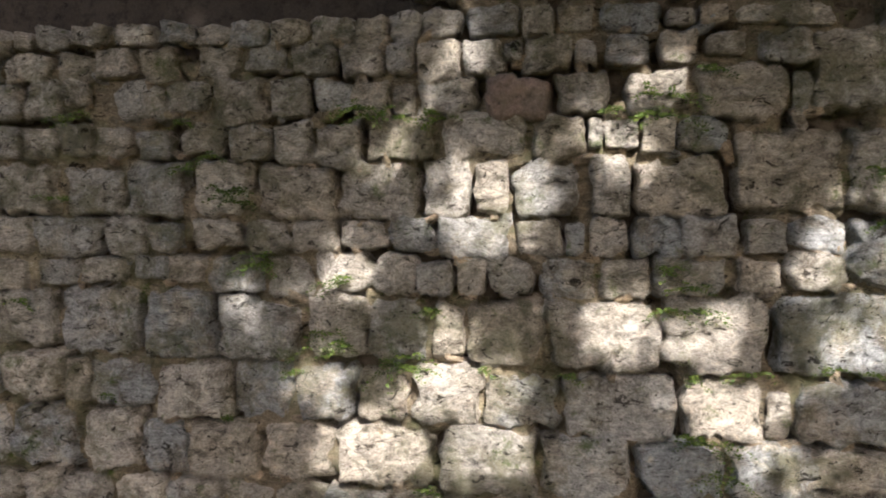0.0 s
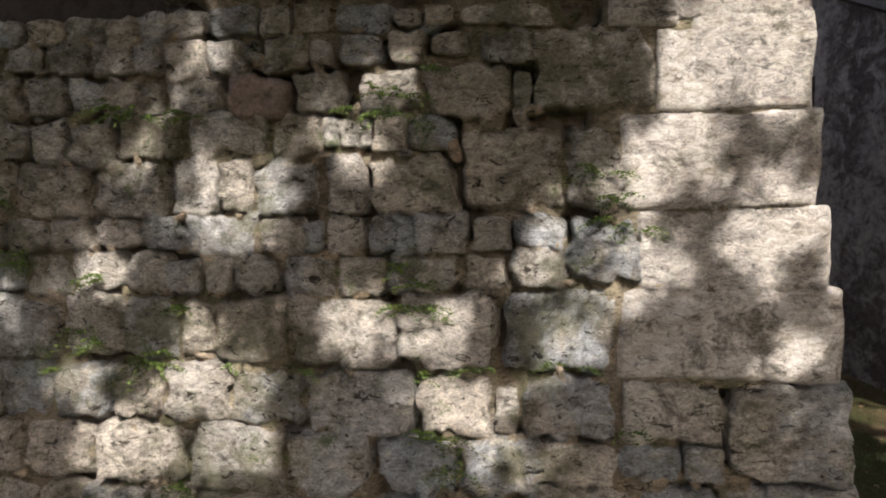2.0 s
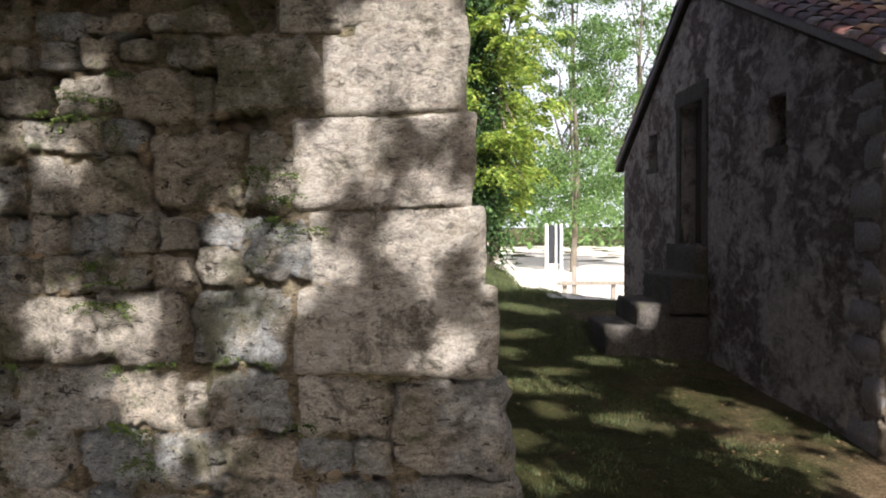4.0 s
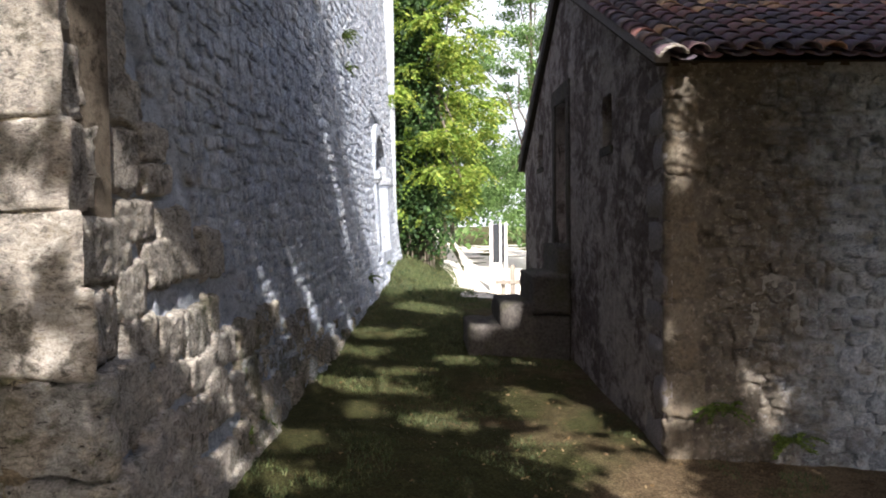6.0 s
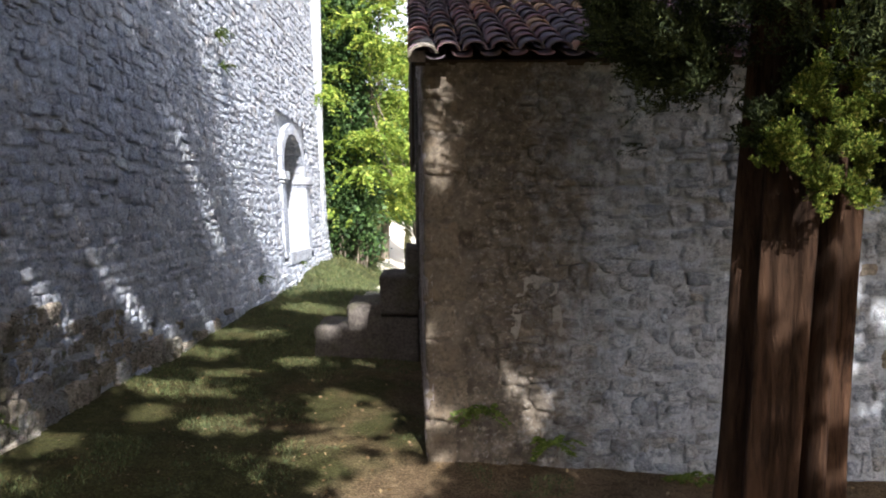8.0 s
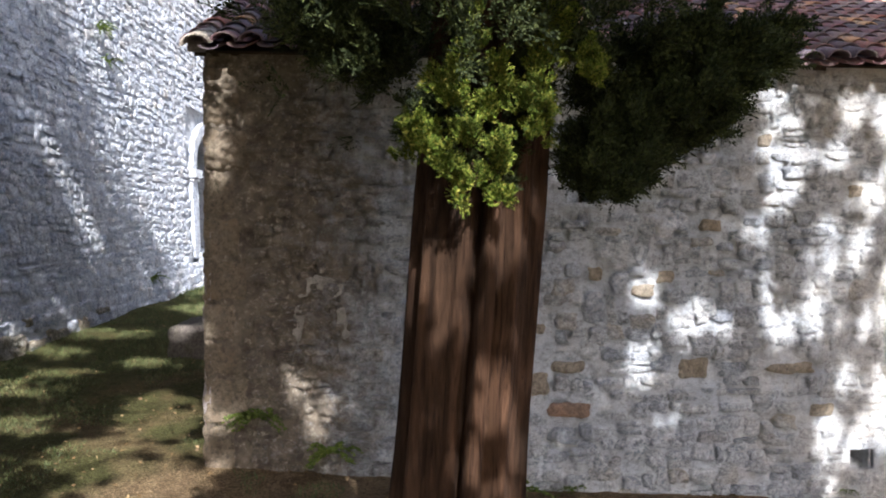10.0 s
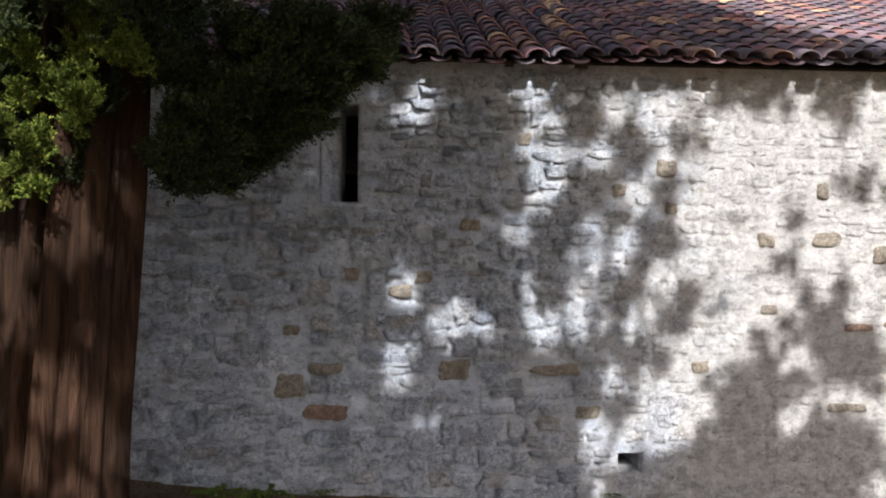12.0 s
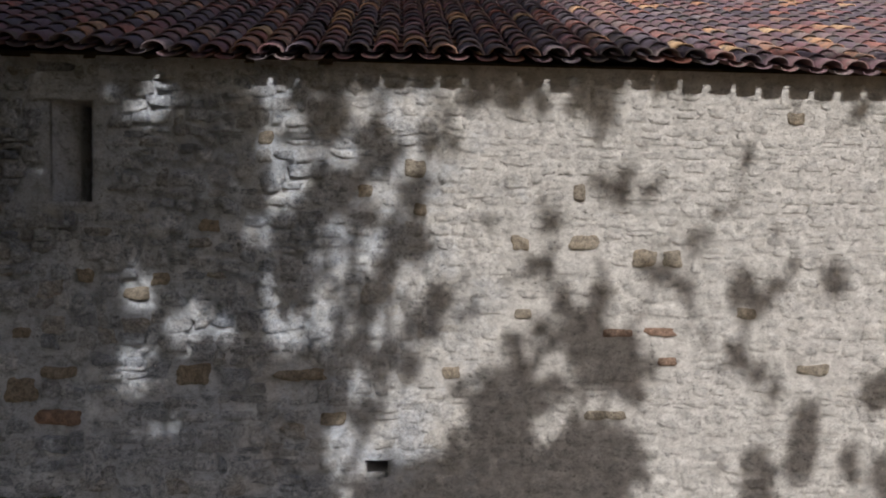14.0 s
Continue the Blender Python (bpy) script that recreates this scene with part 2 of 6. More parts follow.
GABLE = gable_mat()


def tile_mat(name, by_island):
    k = Mat(name, 0.85, 0.25)
    pick = k.island() if by_island else k.rand()
    base = k.ramp(pick, (0, rgb("4c464f")), (0.2, rgb("625a66")), (0.38, rgb("785a60")), (0.55, rgb("59555f")), (0.7, rgb("8d615a")), (0.82, rgb("746f78")), (0.92, rgb("9e7863")), (1, rgb("ba9f7f")))
    mid, fine = k.noise(11, 5, 0.7), k.noise(75, 4, 0.7)
    c = k.mix(k.ramp(mid, (0.48, B3), (0.66, W3)), base, rgb("625f5c"))
    c = k.mix(0.5, c, k.ramp(fine, (0.3, rgb("625a55")), (0.7, rgb("ebe9e0"))), "OVERLAY")
    k.bump((mid, 0.3), (fine, 0.5), dist=0.006)
    return k.colour(c)


TILE, TILE_ALL = tile_mat("clay_tile", False), tile_mat("clay_tile_mass", True)


def bark_mat():
    k = Mat("cypress_bark", 0.95, 0.1)
    strip = k.noise(30, 6, 0.75, (1, 1, 0.09), 0.8)
    big = k.noise(3, 4, 0.6, (1, 1, 0.4))
    c = k.mix(k.ramp(big, (0.35, B3), (0.65, W3)), rgb("2c231c"), rgb("4b392d"))
    c = k.mix(k.ramp(strip, (0.34, W3), (0.56, B3)), c, rgb("1d1511"))
    k.bump((strip, 1.0), (k.noise(120, 3), 0.3), dist=0.03)
    return k.colour(c)


def leaf_mat(name, *tones, through=0.35, clump=1.7, gloss=0.3):
    k = Mat(name, 0.6, gloss)
    n = len(tones)
    c = k.ramp(k.island(), *[(i / (n - 1), t) for i, t in enumerate(tones)])
    c = k.mix(0.6 if clump > 3 else 0.35, c, k.ramp(k.noise(clump, 3), (0.35, rgb("505a40")), (0.65, rgb("dcdebc"))), "OVERLAY")
    k.colour(c)
    veil = k.t.nodes.new("ShaderNodeBsdfTranslucent")
    both = k.t.nodes.new("ShaderNodeMixShader")
    both.inputs[0].default_value = through
    k.link(c, veil.inputs[0])
    k.link(k.b.outputs[0], both.inputs[1])
    k.link(veil.outputs[0], both.inputs[2])
    k.link(both.outputs[0], k.t.nodes["Material Output"].inputs[0])
    return k.m


BARK = bark_mat()
CYPRESS = leaf_mat("cypress_scales", rgb("23291f"), rgb("2d3426"), rgb("3a412e"), rgb("50563b"), through=0.2, clump=6.0, gloss=0.08)
# Yellower leaves for the front sprays; the sun on them is coloured in.
CYPRESS_TIPS = leaf_mat("cypress_young_sunlit_tips", rgb("364324"), rgb("4b5b2a"), rgb("6b7838"), rgb("8b864a"), through=0.3, clump=6.0, gloss=0.08)
LEAVES = leaf_mat("shade_leaves", rgb("42552a"), rgb("55692f"), rgb("6a7b38"), through=0.25)
FRESH = leaf_mat("fresh_yellow_green_leaves", rgb("5c7430"), rgb("7a9040"), rgb("a3ab52"), through=0.45)
MIDGREEN = leaf_mat("mid_green_leaves", rgb("4f6a3c"), rgb("64804c"), rgb("829a66"), through=0.4)
IVY = leaf_mat("ivy_leaves", rgb("2a3f24"), rgb("3a5230"), rgb("52683c"), through=0.25)
WEED = leaf_mat("weed_leaves", rgb("43542a"), rgb("55652f"), rgb("6e7a3e"), through=0.35)
GRASS = leaf_mat("grass_blades", rgb("3d4730"), rgb("4b5739"), rgb("5d6646"), rgb("716d50"), through=0.3)
LITTER = leaf_mat("dry_leaves", rgb("5a4834"), rgb("735d42"), rgb("85745a"), rgb("4a3a2b"), through=0.1)


def ground_mat():
    k = Mat("grass_and_earth", 0.97, 0.1)
    big, mid, fine = k.noise(0.55, 5, 0.6), k.noise(5, 6, 0.7), k.noise(60, 5, 0.75)
    earth = k.mix(k.ramp(mid, (0.35, B3), (0.65, W3)), rgb("6a5d4e"), rgb("8a7c68"))
    turf = k.mix(k.ramp(mid, (0.35, B3), (0.65, W3)), rgb("42452e"), rgb("56583d"))
    # trodden bare towards the chapel
    apart = k.t.nodes.new("ShaderNodeSeparateXYZ")
    k.link(k.co, apart.inputs[0])
    bare = k.t.nodes.new("ShaderNodeMath")
    bare.operation = "MULTIPLY_ADD"
    bare.inputs[1].default_value = 0.13
    k.link(apart.outputs[0], bare.inputs[0])
    k.link(big, bare.inputs[2])
    far = k.t.nodes.new("ShaderNodeMath")
    far.operation = "MAXIMUM"
    far.inputs[1].default_value = 8.0
    k.link(apart.outputs[1], far.inputs[0])
    fade = k.t.nodes.new("ShaderNodeMath")
    fade.operation = "MULTIPLY_ADD"
    fade.inputs[1].default_value = -0.08
    k.link(far.outputs[0], fade.inputs[0])
    k.link(bare.outputs[0], fade.inputs[2])
    lift = k.t.nodes.new("ShaderNodeMath")
    lift.operation = "ADD"
    lift.inputs[1].default_value = 0.64
    k.link(fade.outputs[0], lift.inputs[0])
    c = k.mix(k.ramp(lift.outputs[0], (0.38, B3), (0.52, W3)), turf, earth)
    c = k.mix(k.ramp(k.noise(2.1, 7, 0.72), (0.5, B3), (0.68, (.7, .7, .7, 1))), c, rgb("544a38"))
    c = k.mix(0.8, c, k.ramp(fine, (0.33, rgb("3a3429")), (0.5, rgb("a89f8c")), (0.67, rgb("f0eadc"))), "OVERLAY")
    k.bump((mid, 0.8), (k.noise(22, 6, 0.75), 1.0), (fine, 1.0), dist=0.04)
    return k.colour(c)


GROUND = ground_mat()


def plain(name, a, b, rough=0.8, scale=8, stretch=None, spec=0.3):
    k = Mat(name, rough, spec)
    n, f = k.noise(scale, 5, 0.65, stretch), k.noise(scale * 9, 4, 0.7)
    c = k.mix(k.ramp(n, (0.35, B3), (0.65, W3)), a, b)
    k.bump((n, 0.3), (f, 0.3), dist=0.006)
    return k.colour(c)


GREY_BARK = plain("grey_bark", rgb("5d564c"), rgb("756d61"), 0.95, 16, (1, 1, 0.2))
WOOD = plain("weathered_wood", rgb("6d665e"), rgb("8b8378"), 0.85, 14, (1, 1, 0.1))
DOOR_WOOD = plain("dark_door_wood", rgb("3d342e"), rgb("52463d"), 0.8, 14, (1, 1, 0.1))
GRAVEL = plain("pale_gravel", rgb("d6d0c4"), rgb("c4bcae"), 0.95, 6)
WHITEWASH = plain("whitewashed_wall", rgb("d9d6d0"), rgb("cfcbc3"), 0.9, 3)
BRICK = stone_mat("dull_brick", [rgb("87705f"), rgb("957a69")], rgb("8e7d70"), 0.3, moss=0.0)
OLD_QUOIN = stone_mat("weathered_corner_stone", [rgb("7d7262"), rgb("897e6e"), rgb("73695b")], rgb("82786a"), 0.25, moss=0.15, dark=0.6)
OCHRE = stone_mat("ochre_stone", [rgb("8b8273"), rgb("9a8e7b"), rgb("80786b")], rgb("968f83"), 0.5, moss=0.0)
IRON = plain("dark_painted_metal", rgb("26282b"), rgb("303338"), 0.6, 10)


# Emission for a sheet added to whiten the sky near the horizon.
def sky_glow_mat():
    k = Mat("sky_glow_sheet", 1.0, 0.0)
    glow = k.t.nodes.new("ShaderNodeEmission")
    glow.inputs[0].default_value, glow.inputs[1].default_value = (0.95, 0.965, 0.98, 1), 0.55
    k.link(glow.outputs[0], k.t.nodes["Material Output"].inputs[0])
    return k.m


SKY_GLOW = sky_glow_mat()


# ---- mesh helpers ----
def mesh_from(name, verts, faces, mat, smooth=False):
    me = bpy.data.meshes.new(name)
    me.from_pydata([tuple(v) for v in verts], [], [tuple(f) for f in faces])
    me.materials.append(mat)
    if smooth:
        me.polygons.foreach_set("use_smooth", [True] * len(me.polygons))
    me.update()
    return me


def thing(name, label, category, at=(0, 0, 0), group="", kind=""):
    """An Empty at the base of a thing, to parent its parts."""
    ob = new(name)
    ob.empty_display_size = 0.1
    ob.matrix_world = Matrix.Translation(at)
    return tagged(ob, label, category, group, kind)


def hang(ob, parent, label=""):
    ob.parent = parent
    ob.matrix_parent_inverse = parent.matrix_basis.inverted() if parent.parent is None else (parent.parent.matrix_basis @ parent.matrix_basis).inverted()
    if label:
        ob["label"] = label
    return ob


def part(name, bm, material, parent, label="", smooth=False):
    me = bpy.data.meshes.new(name)
    bm.to_mesh(me)
    bm.free()
    me.materials.append(material)
    if smooth:
        me.polygons.foreach_set("use_smooth", [True] * len(me.polygons))
    return hang(new(name, me), parent, label)


class Pile:
    """Vertices and faces gathered for one mesh."""

    def __init__(self):
        self.v, self.f = [], []

    def add(self, verts, faces):
        n = len(self.v)
        self.v.extend(verts)
        self.f.extend([tuple(i + n for i in f) for f in faces])

    def box(self, x0, x1, y0, y1, z0, z1):
        self.add([(x, y, z) for z in (z0, z1) for y in (y0, y1) for x in (x0, x1)],
                 [(0, 2, 3, 1), (4, 5, 7, 6), (0, 1, 5, 4), (1, 3, 7, 5), (3, 2, 6, 7), (2, 0, 4, 6)])

    def object(self, name, mat, parent=None, label="", smooth=False):
        ob = new(name, mesh_from(name, self.v, self.f, mat, smooth))
        return hang(ob, parent, label) if parent else ob


def rough_box(x0, x1, y0, y1, z0, z1, bevel=0.02, cuts=2, jitter=0.008, seed=0):
    """A worn block with rounded edges, as a bmesh."""
    r = random.Random(seed)
    bm = bmesh.new()
    bmesh.ops.create_cube(bm, size=1)
    for v in bm.verts:
        v.co = Vector(((x0 + x1) / 2 + v.co.x * (x1 - x0), (y0 + y1) / 2 + v.co.y * (y1 - y0), (z0 + z1) / 2 + v.co.z * (z1 - z0)))
    bmesh.ops.subdivide_edges(bm, edges=bm.edges[:], cuts=cuts, use_grid_fill=True)
    sharp = [e for e in bm.edges if len(e.link_faces) == 2 and e.calc_face_angle(0) > 0.5]
    bmesh.ops.bevel(bm, geom=sharp, offset=bevel, segments=2, affect="EDGES", profile=0.6)
    for v in bm.verts:
        v.co += Vector((r.uniform(-1, 1), r.uniform(-1, 1), r.uniform(-1, 1))) * jitter
    return bm


def frame_of(origin, along, out):
    """Wall coordinates: u along the wall, v out of it, z up."""
    a, o = Vector(along).normalized(), Vector(out).normalized()
    return Matrix(((a.x, o.x, 0, origin[0]), (a.y, o.y, 0, origin[1]), (0, 0, 1, origin[2]), (0, 0, 0, 1)))


def ticks(n):
    return np.array({3: [-1, -.92, 0, .92, 1], 5: [-1, -.93, -.62, 0, .62, .93, 1], 7: [-1, -.95, -.78, -.42, 0, .42, .78, .95, 1], 9: [-1, -.975, -.93, -.8, -.62, -.42, -.21, 0, .21, .42, .62, .8, .93, .975, 1], 8: [-1, -.965, -.9, -.72, -.48, -.24, 0, .24, .48, .72, .9, .965, 1]}[n])


def fine_ticks(size, step):
    k = max(2 if step > 0.03 else 3, int(size / step / 2))
    a = np.linspace(0, 1, k + 1)
    a = np.concatenate([a[:-1], [(a[-2] + 2) / 3, 1 - 0.12 / k, 1]])
    return np.concatenate([-a[:0:-1], a])


def stone_shape(w, h, proud, rng, n=3, m=3, power=6.0, wob=0.05, face=0.006, sink=0.04, flat=0.7, rough=0.0, step=0.021, ragged=0.02):
    """One stone as seen from the front: u, v (out) and z of its vertices, and faces. Rounded outline, uneven face."""
    ta, tb = (fine_ticks(w, step), fine_ticks(h, step)) if n == 0 else (ticks(n), ticks(m))
    s, t = np.meshgrid(ta, tb)
    s, t = s.ravel(), t.ravel()
    r = np.maximum(abs(s), abs(t))
    k = (abs(s) ** power + abs(t) ** power) ** (1 / power)
    f = np.where(k > 0, r / np.maximum(k, 1e-6), 1)
    a = np.arctan2(t, s)
    ph = rng.uniform(0, 6.28, 4)
    f = f * (1 + wob * (np.sin(2 * a + ph[0]) * 0.5 + np.sin(3 * a + ph[1]) * 0.6 + np.sin(5 * a + ph[2]) * 0.45) * r)
    skew = rng.uniform(-1, 1, 2) * wob
    u = (s * f + skew[0] * t) * w / 2
    z = (t * f + skew[1] * s * 0.6) * h / 2
    v = proud * (1 - np.clip((r - flat) / (1 - flat), 0, 1) ** 2.2) - sink * np.clip((r - 0.9) / 0.1, 0, 1)
    tilt = rng.uniform(-1, 1, 2) * face * 1.5
    v = v + (tilt[0] * s + tilt[1] * t) * (r < 0.97) + rng.normal(0, face * 0.55, len(s)) * (r < 0.97)
    if rough:
        o = rng.uniform(0, 90, 3)
        ins = (r < 0.985)
        q = np.array([noise.fractal(Vector((a0 * 13 + o[0], b0 * 17 + o[1], o[2])), 0.8, 2.1, 5) for a0, b0 in zip(u, z)])
        e = np.array([noise.noise(Vector((a0 * 16 + o[1], b0 * 16 + o[2], o[0]))) for a0, b0 in zip(u, z)])
        g = np.array([abs(noise.noise(Vector((a0 * 24 + o[2], b0 * 38 + o[0], o[1])))) for a0, b0 in zip(u, z)])
        v = v + (rough * q - rough * 0.7 * np.clip(g - 0.2, 0, 1) * 2) * ins
        rag = min(ragged, 4.5 * ragged * min(w, h))
        u, z = u + rag * e * (r > .6) * np.sign(s), z + rag * q * (r > .6) * np.sign(t)
    nn, mm = len(ta), len(tb)
    faces = [(j * nn + i, j * nn + i + 1, (j + 1) * nn + i + 1, (j + 1) * nn + i) for j in range(mm - 1) for i in range(nn - 1)]
    return np.stack([u, v, z], 1), faces


def wall_body(name, M, u_breaks, z0, top, thick, holes, mat, parent=None, back=0.0):
    """A wall of real thickness behind v = 0. Holes (u0, u1, z0, z1) go through. top(u) is its upper edge."""
    us = sorted({*u_breaks, *[h[0] for h in holes], *[h[1] for h in holes]})
    p = Pile()
    for a, b in zip(us, us[1:]):
        spans, low = [], [z0, z0]
        for h in sorted((h for h in holes if h[0] <= a + 1e-6 and h[1] >= b - 1e-6), key=lambda h: h[2]):
            spans.append((low, [h[2], h[2]]))
            low = [h[3], h[3]]
        spans.append((low, [top(a + 1e-5), top(b - 1e-5)]))
        for lo, hi in spans:
            q = [(a, -back, lo[0]), (b, -back, lo[1]), (b, -back, hi[1]), (a, -back, hi[0])]
            p.add([M @ Vector(c) for c in q] + [M @ Vector((c[0], -thick, c[2])) for c in q],
                  [(0, 1, 2, 3), (7, 6, 5, 4), (1, 0, 4, 5), (2, 1, 5, 6), (3, 2, 6, 7), (0, 3, 7, 4)])
    return p.object(name, mat, parent)


def rubble(M, parent, u0, u1, z0, top, size, gap, proud, part_mat, mass_mat, near, holes=(), seed=1, most=300, batter=None, wob=0.07, power=4.0, face=0.005, loose=0.0, flat=0.7, alt=None, rough=0.0, step=0.021, sink=0.04, relief=None):
    """Coursed rubble on a wall: stones near a stretch of the plan are parts, the rest one mass."""
    rng = np.random.default_rng(seed)
    pile, other, singles = Pile(), Pile(), []
    z = z0
    while True:
        h = size[1] * rng.uniform(0.7, 1.35)
        if z > top((u0 + u1) / 2) + 3:
            break
        u = u0 + rng.uniform(-0.1, 0)
        while u < u1:
            w = size[0] * rng.choice([0.55, 0.8, 1.0, 1.15, 1.5], p=[.15, .25, .3, .2, .1]) * rng.uniform(0.85, 1.15)
            a, b = max(u, u0), min(u + w, u1)
            u += w
            cz = z + h / 2 + 0.03 * np.sin(u * 1.7 + z * 3) + loose * h * rng.uniform(-.4, .4)
            if b - a < size[0] * 0.35 or cz + h / 2 > min(top(a), top(b)):
                continue
            if any(b > q[0] - 0.01 and a < q[1] + 0.01 and cz + h / 2 > q[2] - 0.01 and cz - h / 2 < q[3] + 0.01 for q in holes):
                continue
            much = relief(a) if relief else 1.0
            split = rng.random() < 0.13
            for lo, hi in (((0, .5), (.5, 1)) if split else ((0, 1),)):
                hh = h * (hi - lo) * (1 + loose * rng.uniform(-.5, .45))
                vs, fs = stone_shape((b - a) - gap * rng.uniform(.6, 1.5), hh - gap * rng.uniform(.6, 1.4), proud * much * rng.uniform(.4, 1.5), rng, n=0 if rough else 3, wob=wob, power=power, face=0.002 if rough else face, sink=sink, flat=flat, rough=rough * much, step=step)
                c = Vector(((a + b) / 2 + rng.uniform(-.006, .006), batter(cz) if batter else 0, cz - h / 2 + h * (lo + hi) / 2))
                singles.append((near(c), c, vs, fs))
        z += h
        if z > max(top(u0), top(u1), top((u0 + u1) / 2)):
            break
    singles.sort(key=lambda q: q[0])
    for i, (_, c, vs, fs) in enumerate(singles):
        if i < most:
            ob = new("stone", mesh_from("stone", vs, fs, alt[0] if alt and alt[2](c) else part_mat, bool(rough)))
            ob.matrix_world = M @ Matrix.Translation(c)
            hang(ob, parent)
        else:
            (other if alt and alt[2](c) else pile).add([tuple(M @ (c + Vector(q))) for q in vs], fs)
    if pile.v:
        tagged(pile.object("stones", mass_mat, parent, smooth=bool(rough)), kind="stuff")
    if other.v:
        tagged(other.object("stones", alt[1], parent), kind="stuff")


# ---- the lie of the land ----
def ground_z(x, y):
    z = -0.075 * np.clip(x, -3, 8) + 0.022 * np.clip(y, 0, 9)
    f = np.clip((y - 8.8) / 4.5, 0, 1)
    f = f * f * (3 - 2 * f)
    yard = -0.75 + np.clip((0.3 - x) * 0.52, 0, 3.2) + np.clip(y - 14, 0, 25) * 0.06 * np.clip(0.9 - x, 0, 1)
    z = z + (yard - z) * f
    return z + 0.02 * np.sin(x * 1.9 + y) + 0.015 * np.sin(y * 2.7 - x * 1.3)


def axis(fine0, fine1, step, far):
    a = list(np.arange(fine0, fine1 + 1e-6, step))
    out, d = fine1, step
    while out < far:
        d *= 1.35
        out += d
        a.append(out)
    out, d = fine0, step
    while out > -far:
        d *= 1.35
        out -= d
        a.insert(0, out)
    return np.array(a)


gx, gy = axis(-9, 12, 0.3, 400), axis(-14, 30, 0.3, 400)
gp = Pile()
gp.v = [(x, y, float(ground_z(x, y))) for y in gy for x in gx]
gp.f = [(j * len(gx) + i, j * len(gx) + i + 1, (j + 1) * len(gx) + i + 1, (j + 1) * len(gx) + i) for j in range(len(gy) - 1) for i in range(len(gx) - 1)]
tagged(gp.object("ground", GROUND, smooth=True), "worn grass and bare earth with fallen leaves", "ground", kind="structure")

# ---- the old tower: front wall with big stones ----
SLOPE = -0.195
CORNER = (-3.05, -2.171 + SLOPE * (-3.05 + 4.288))
a_dir = Vector((1, SLOPE, 0)).normalized()
a_out = Vector((SLOPE, -1, 0)).normalized()
LEN_A = 9.0
MA = frame_of((CORNER[0] - a_dir.x * LEN_A, CORNER[1] - a_dir.y * LEN_A, 0), a_dir, a_out)


def u_of(x):
    return LEN_A + (x - CORNER[0]) / a_dir.x


LEDGE = u_of(-5.5)
front = wall_body("tower_wall_front", MA, [0, LEDGE, LEN_A - 0.05], -0.3, lambda u: 2.56 if u < LEDGE else 8.5, 0.42, (), EARTH_JOINT, back=0.12)
set_back = wall_body("tower_wall_upper", MA, [0, LEDGE + 0.1], 2.3, lambda u: 8.5, 0.6, (), DARK_MORTAR, back=0.34)
tagged(set_back, "dark rendered wall set back above a ledge", "wall", kind="structure")
tagged(front, "weathered limestone block wall with mossy earth joints", "wall", kind="structure")
srng = np.random.default_rng(7)


def fill_sheet(name, M, u0, u1, z0, z1, step, base, amp, wash, depth, mat, parent, label, holes=(), lean=None, limit=None):
    """Mortar between stones: an uneven skin, nearly flush in places, washed out in others."""
    us, zs = np.arange(u0, u1, step), np.arange(z0, z1, step)
    p, nu = Pile(), len(us)
    for z in zs:
        for u in us:
            v = base + amp * noise.fractal(Vector((u * 8, 1.0, z * 8)), 1.0, 2.1, 4)
            v -= depth * min(1.0, max(0.0, (noise.noise(Vector((u * 3.4, 7.0, z * 4.2))) + 0.6 * noise.noise(Vector((u * 9, 2.0, z * 9))) - wash) * 5))
            if limit:
                v = limit(u, z, v)
            p.v.append(tuple(M @ Vector((u, v + (lean(z) if lean else 0), z))))
    for j in range(len(zs) - 1):
        for i in range(nu - 1):
            if not any(h[0] - .012 < us[i] + step / 2 < h[1] + .012 and h[2] - .012 < zs[j] + step / 2 < h[3] + .012 for h in holes):
                p.f.append((j * nu + i, j * nu + i + 1, (j + 1) * nu + i + 1, (j + 1) * nu + i))
    return p.object(name, mat, parent, label, True)


fill_sheet("mortar", MA, u_of(-9.4), LEN_A - 0.06, -0.1, 4.1, 0.02, -0.026, 0.015, 0.0, 0.1, EARTH_FILL, front, "tan earth and lime mortar, washed out in places",
           limit=lambda u, z, v: -0.4 if z > 2.57 and u < LEDGE + .05 else max(v, -0.012) - 0.002 if u > u_of(-3.75) and z > 1.1 else v)
chips = [stone_shape(0.07, 0.035, 0.012, srng, 3, 3, 3.0, 0.2, 0.004, 0.04, 0.75) for k in range(5)]
chip_me = [mesh_from("chip_stone", vs, fs, CHIP) for vs, fs in chips]


def corner_x(z):
    """The corner leans back as it rises and spreads at the foot."""
    return -3.05 + 0.118 * max(0.0, 2.2 - z) ** 1.3 - 0.035 * max(0.0, z - 2.2)


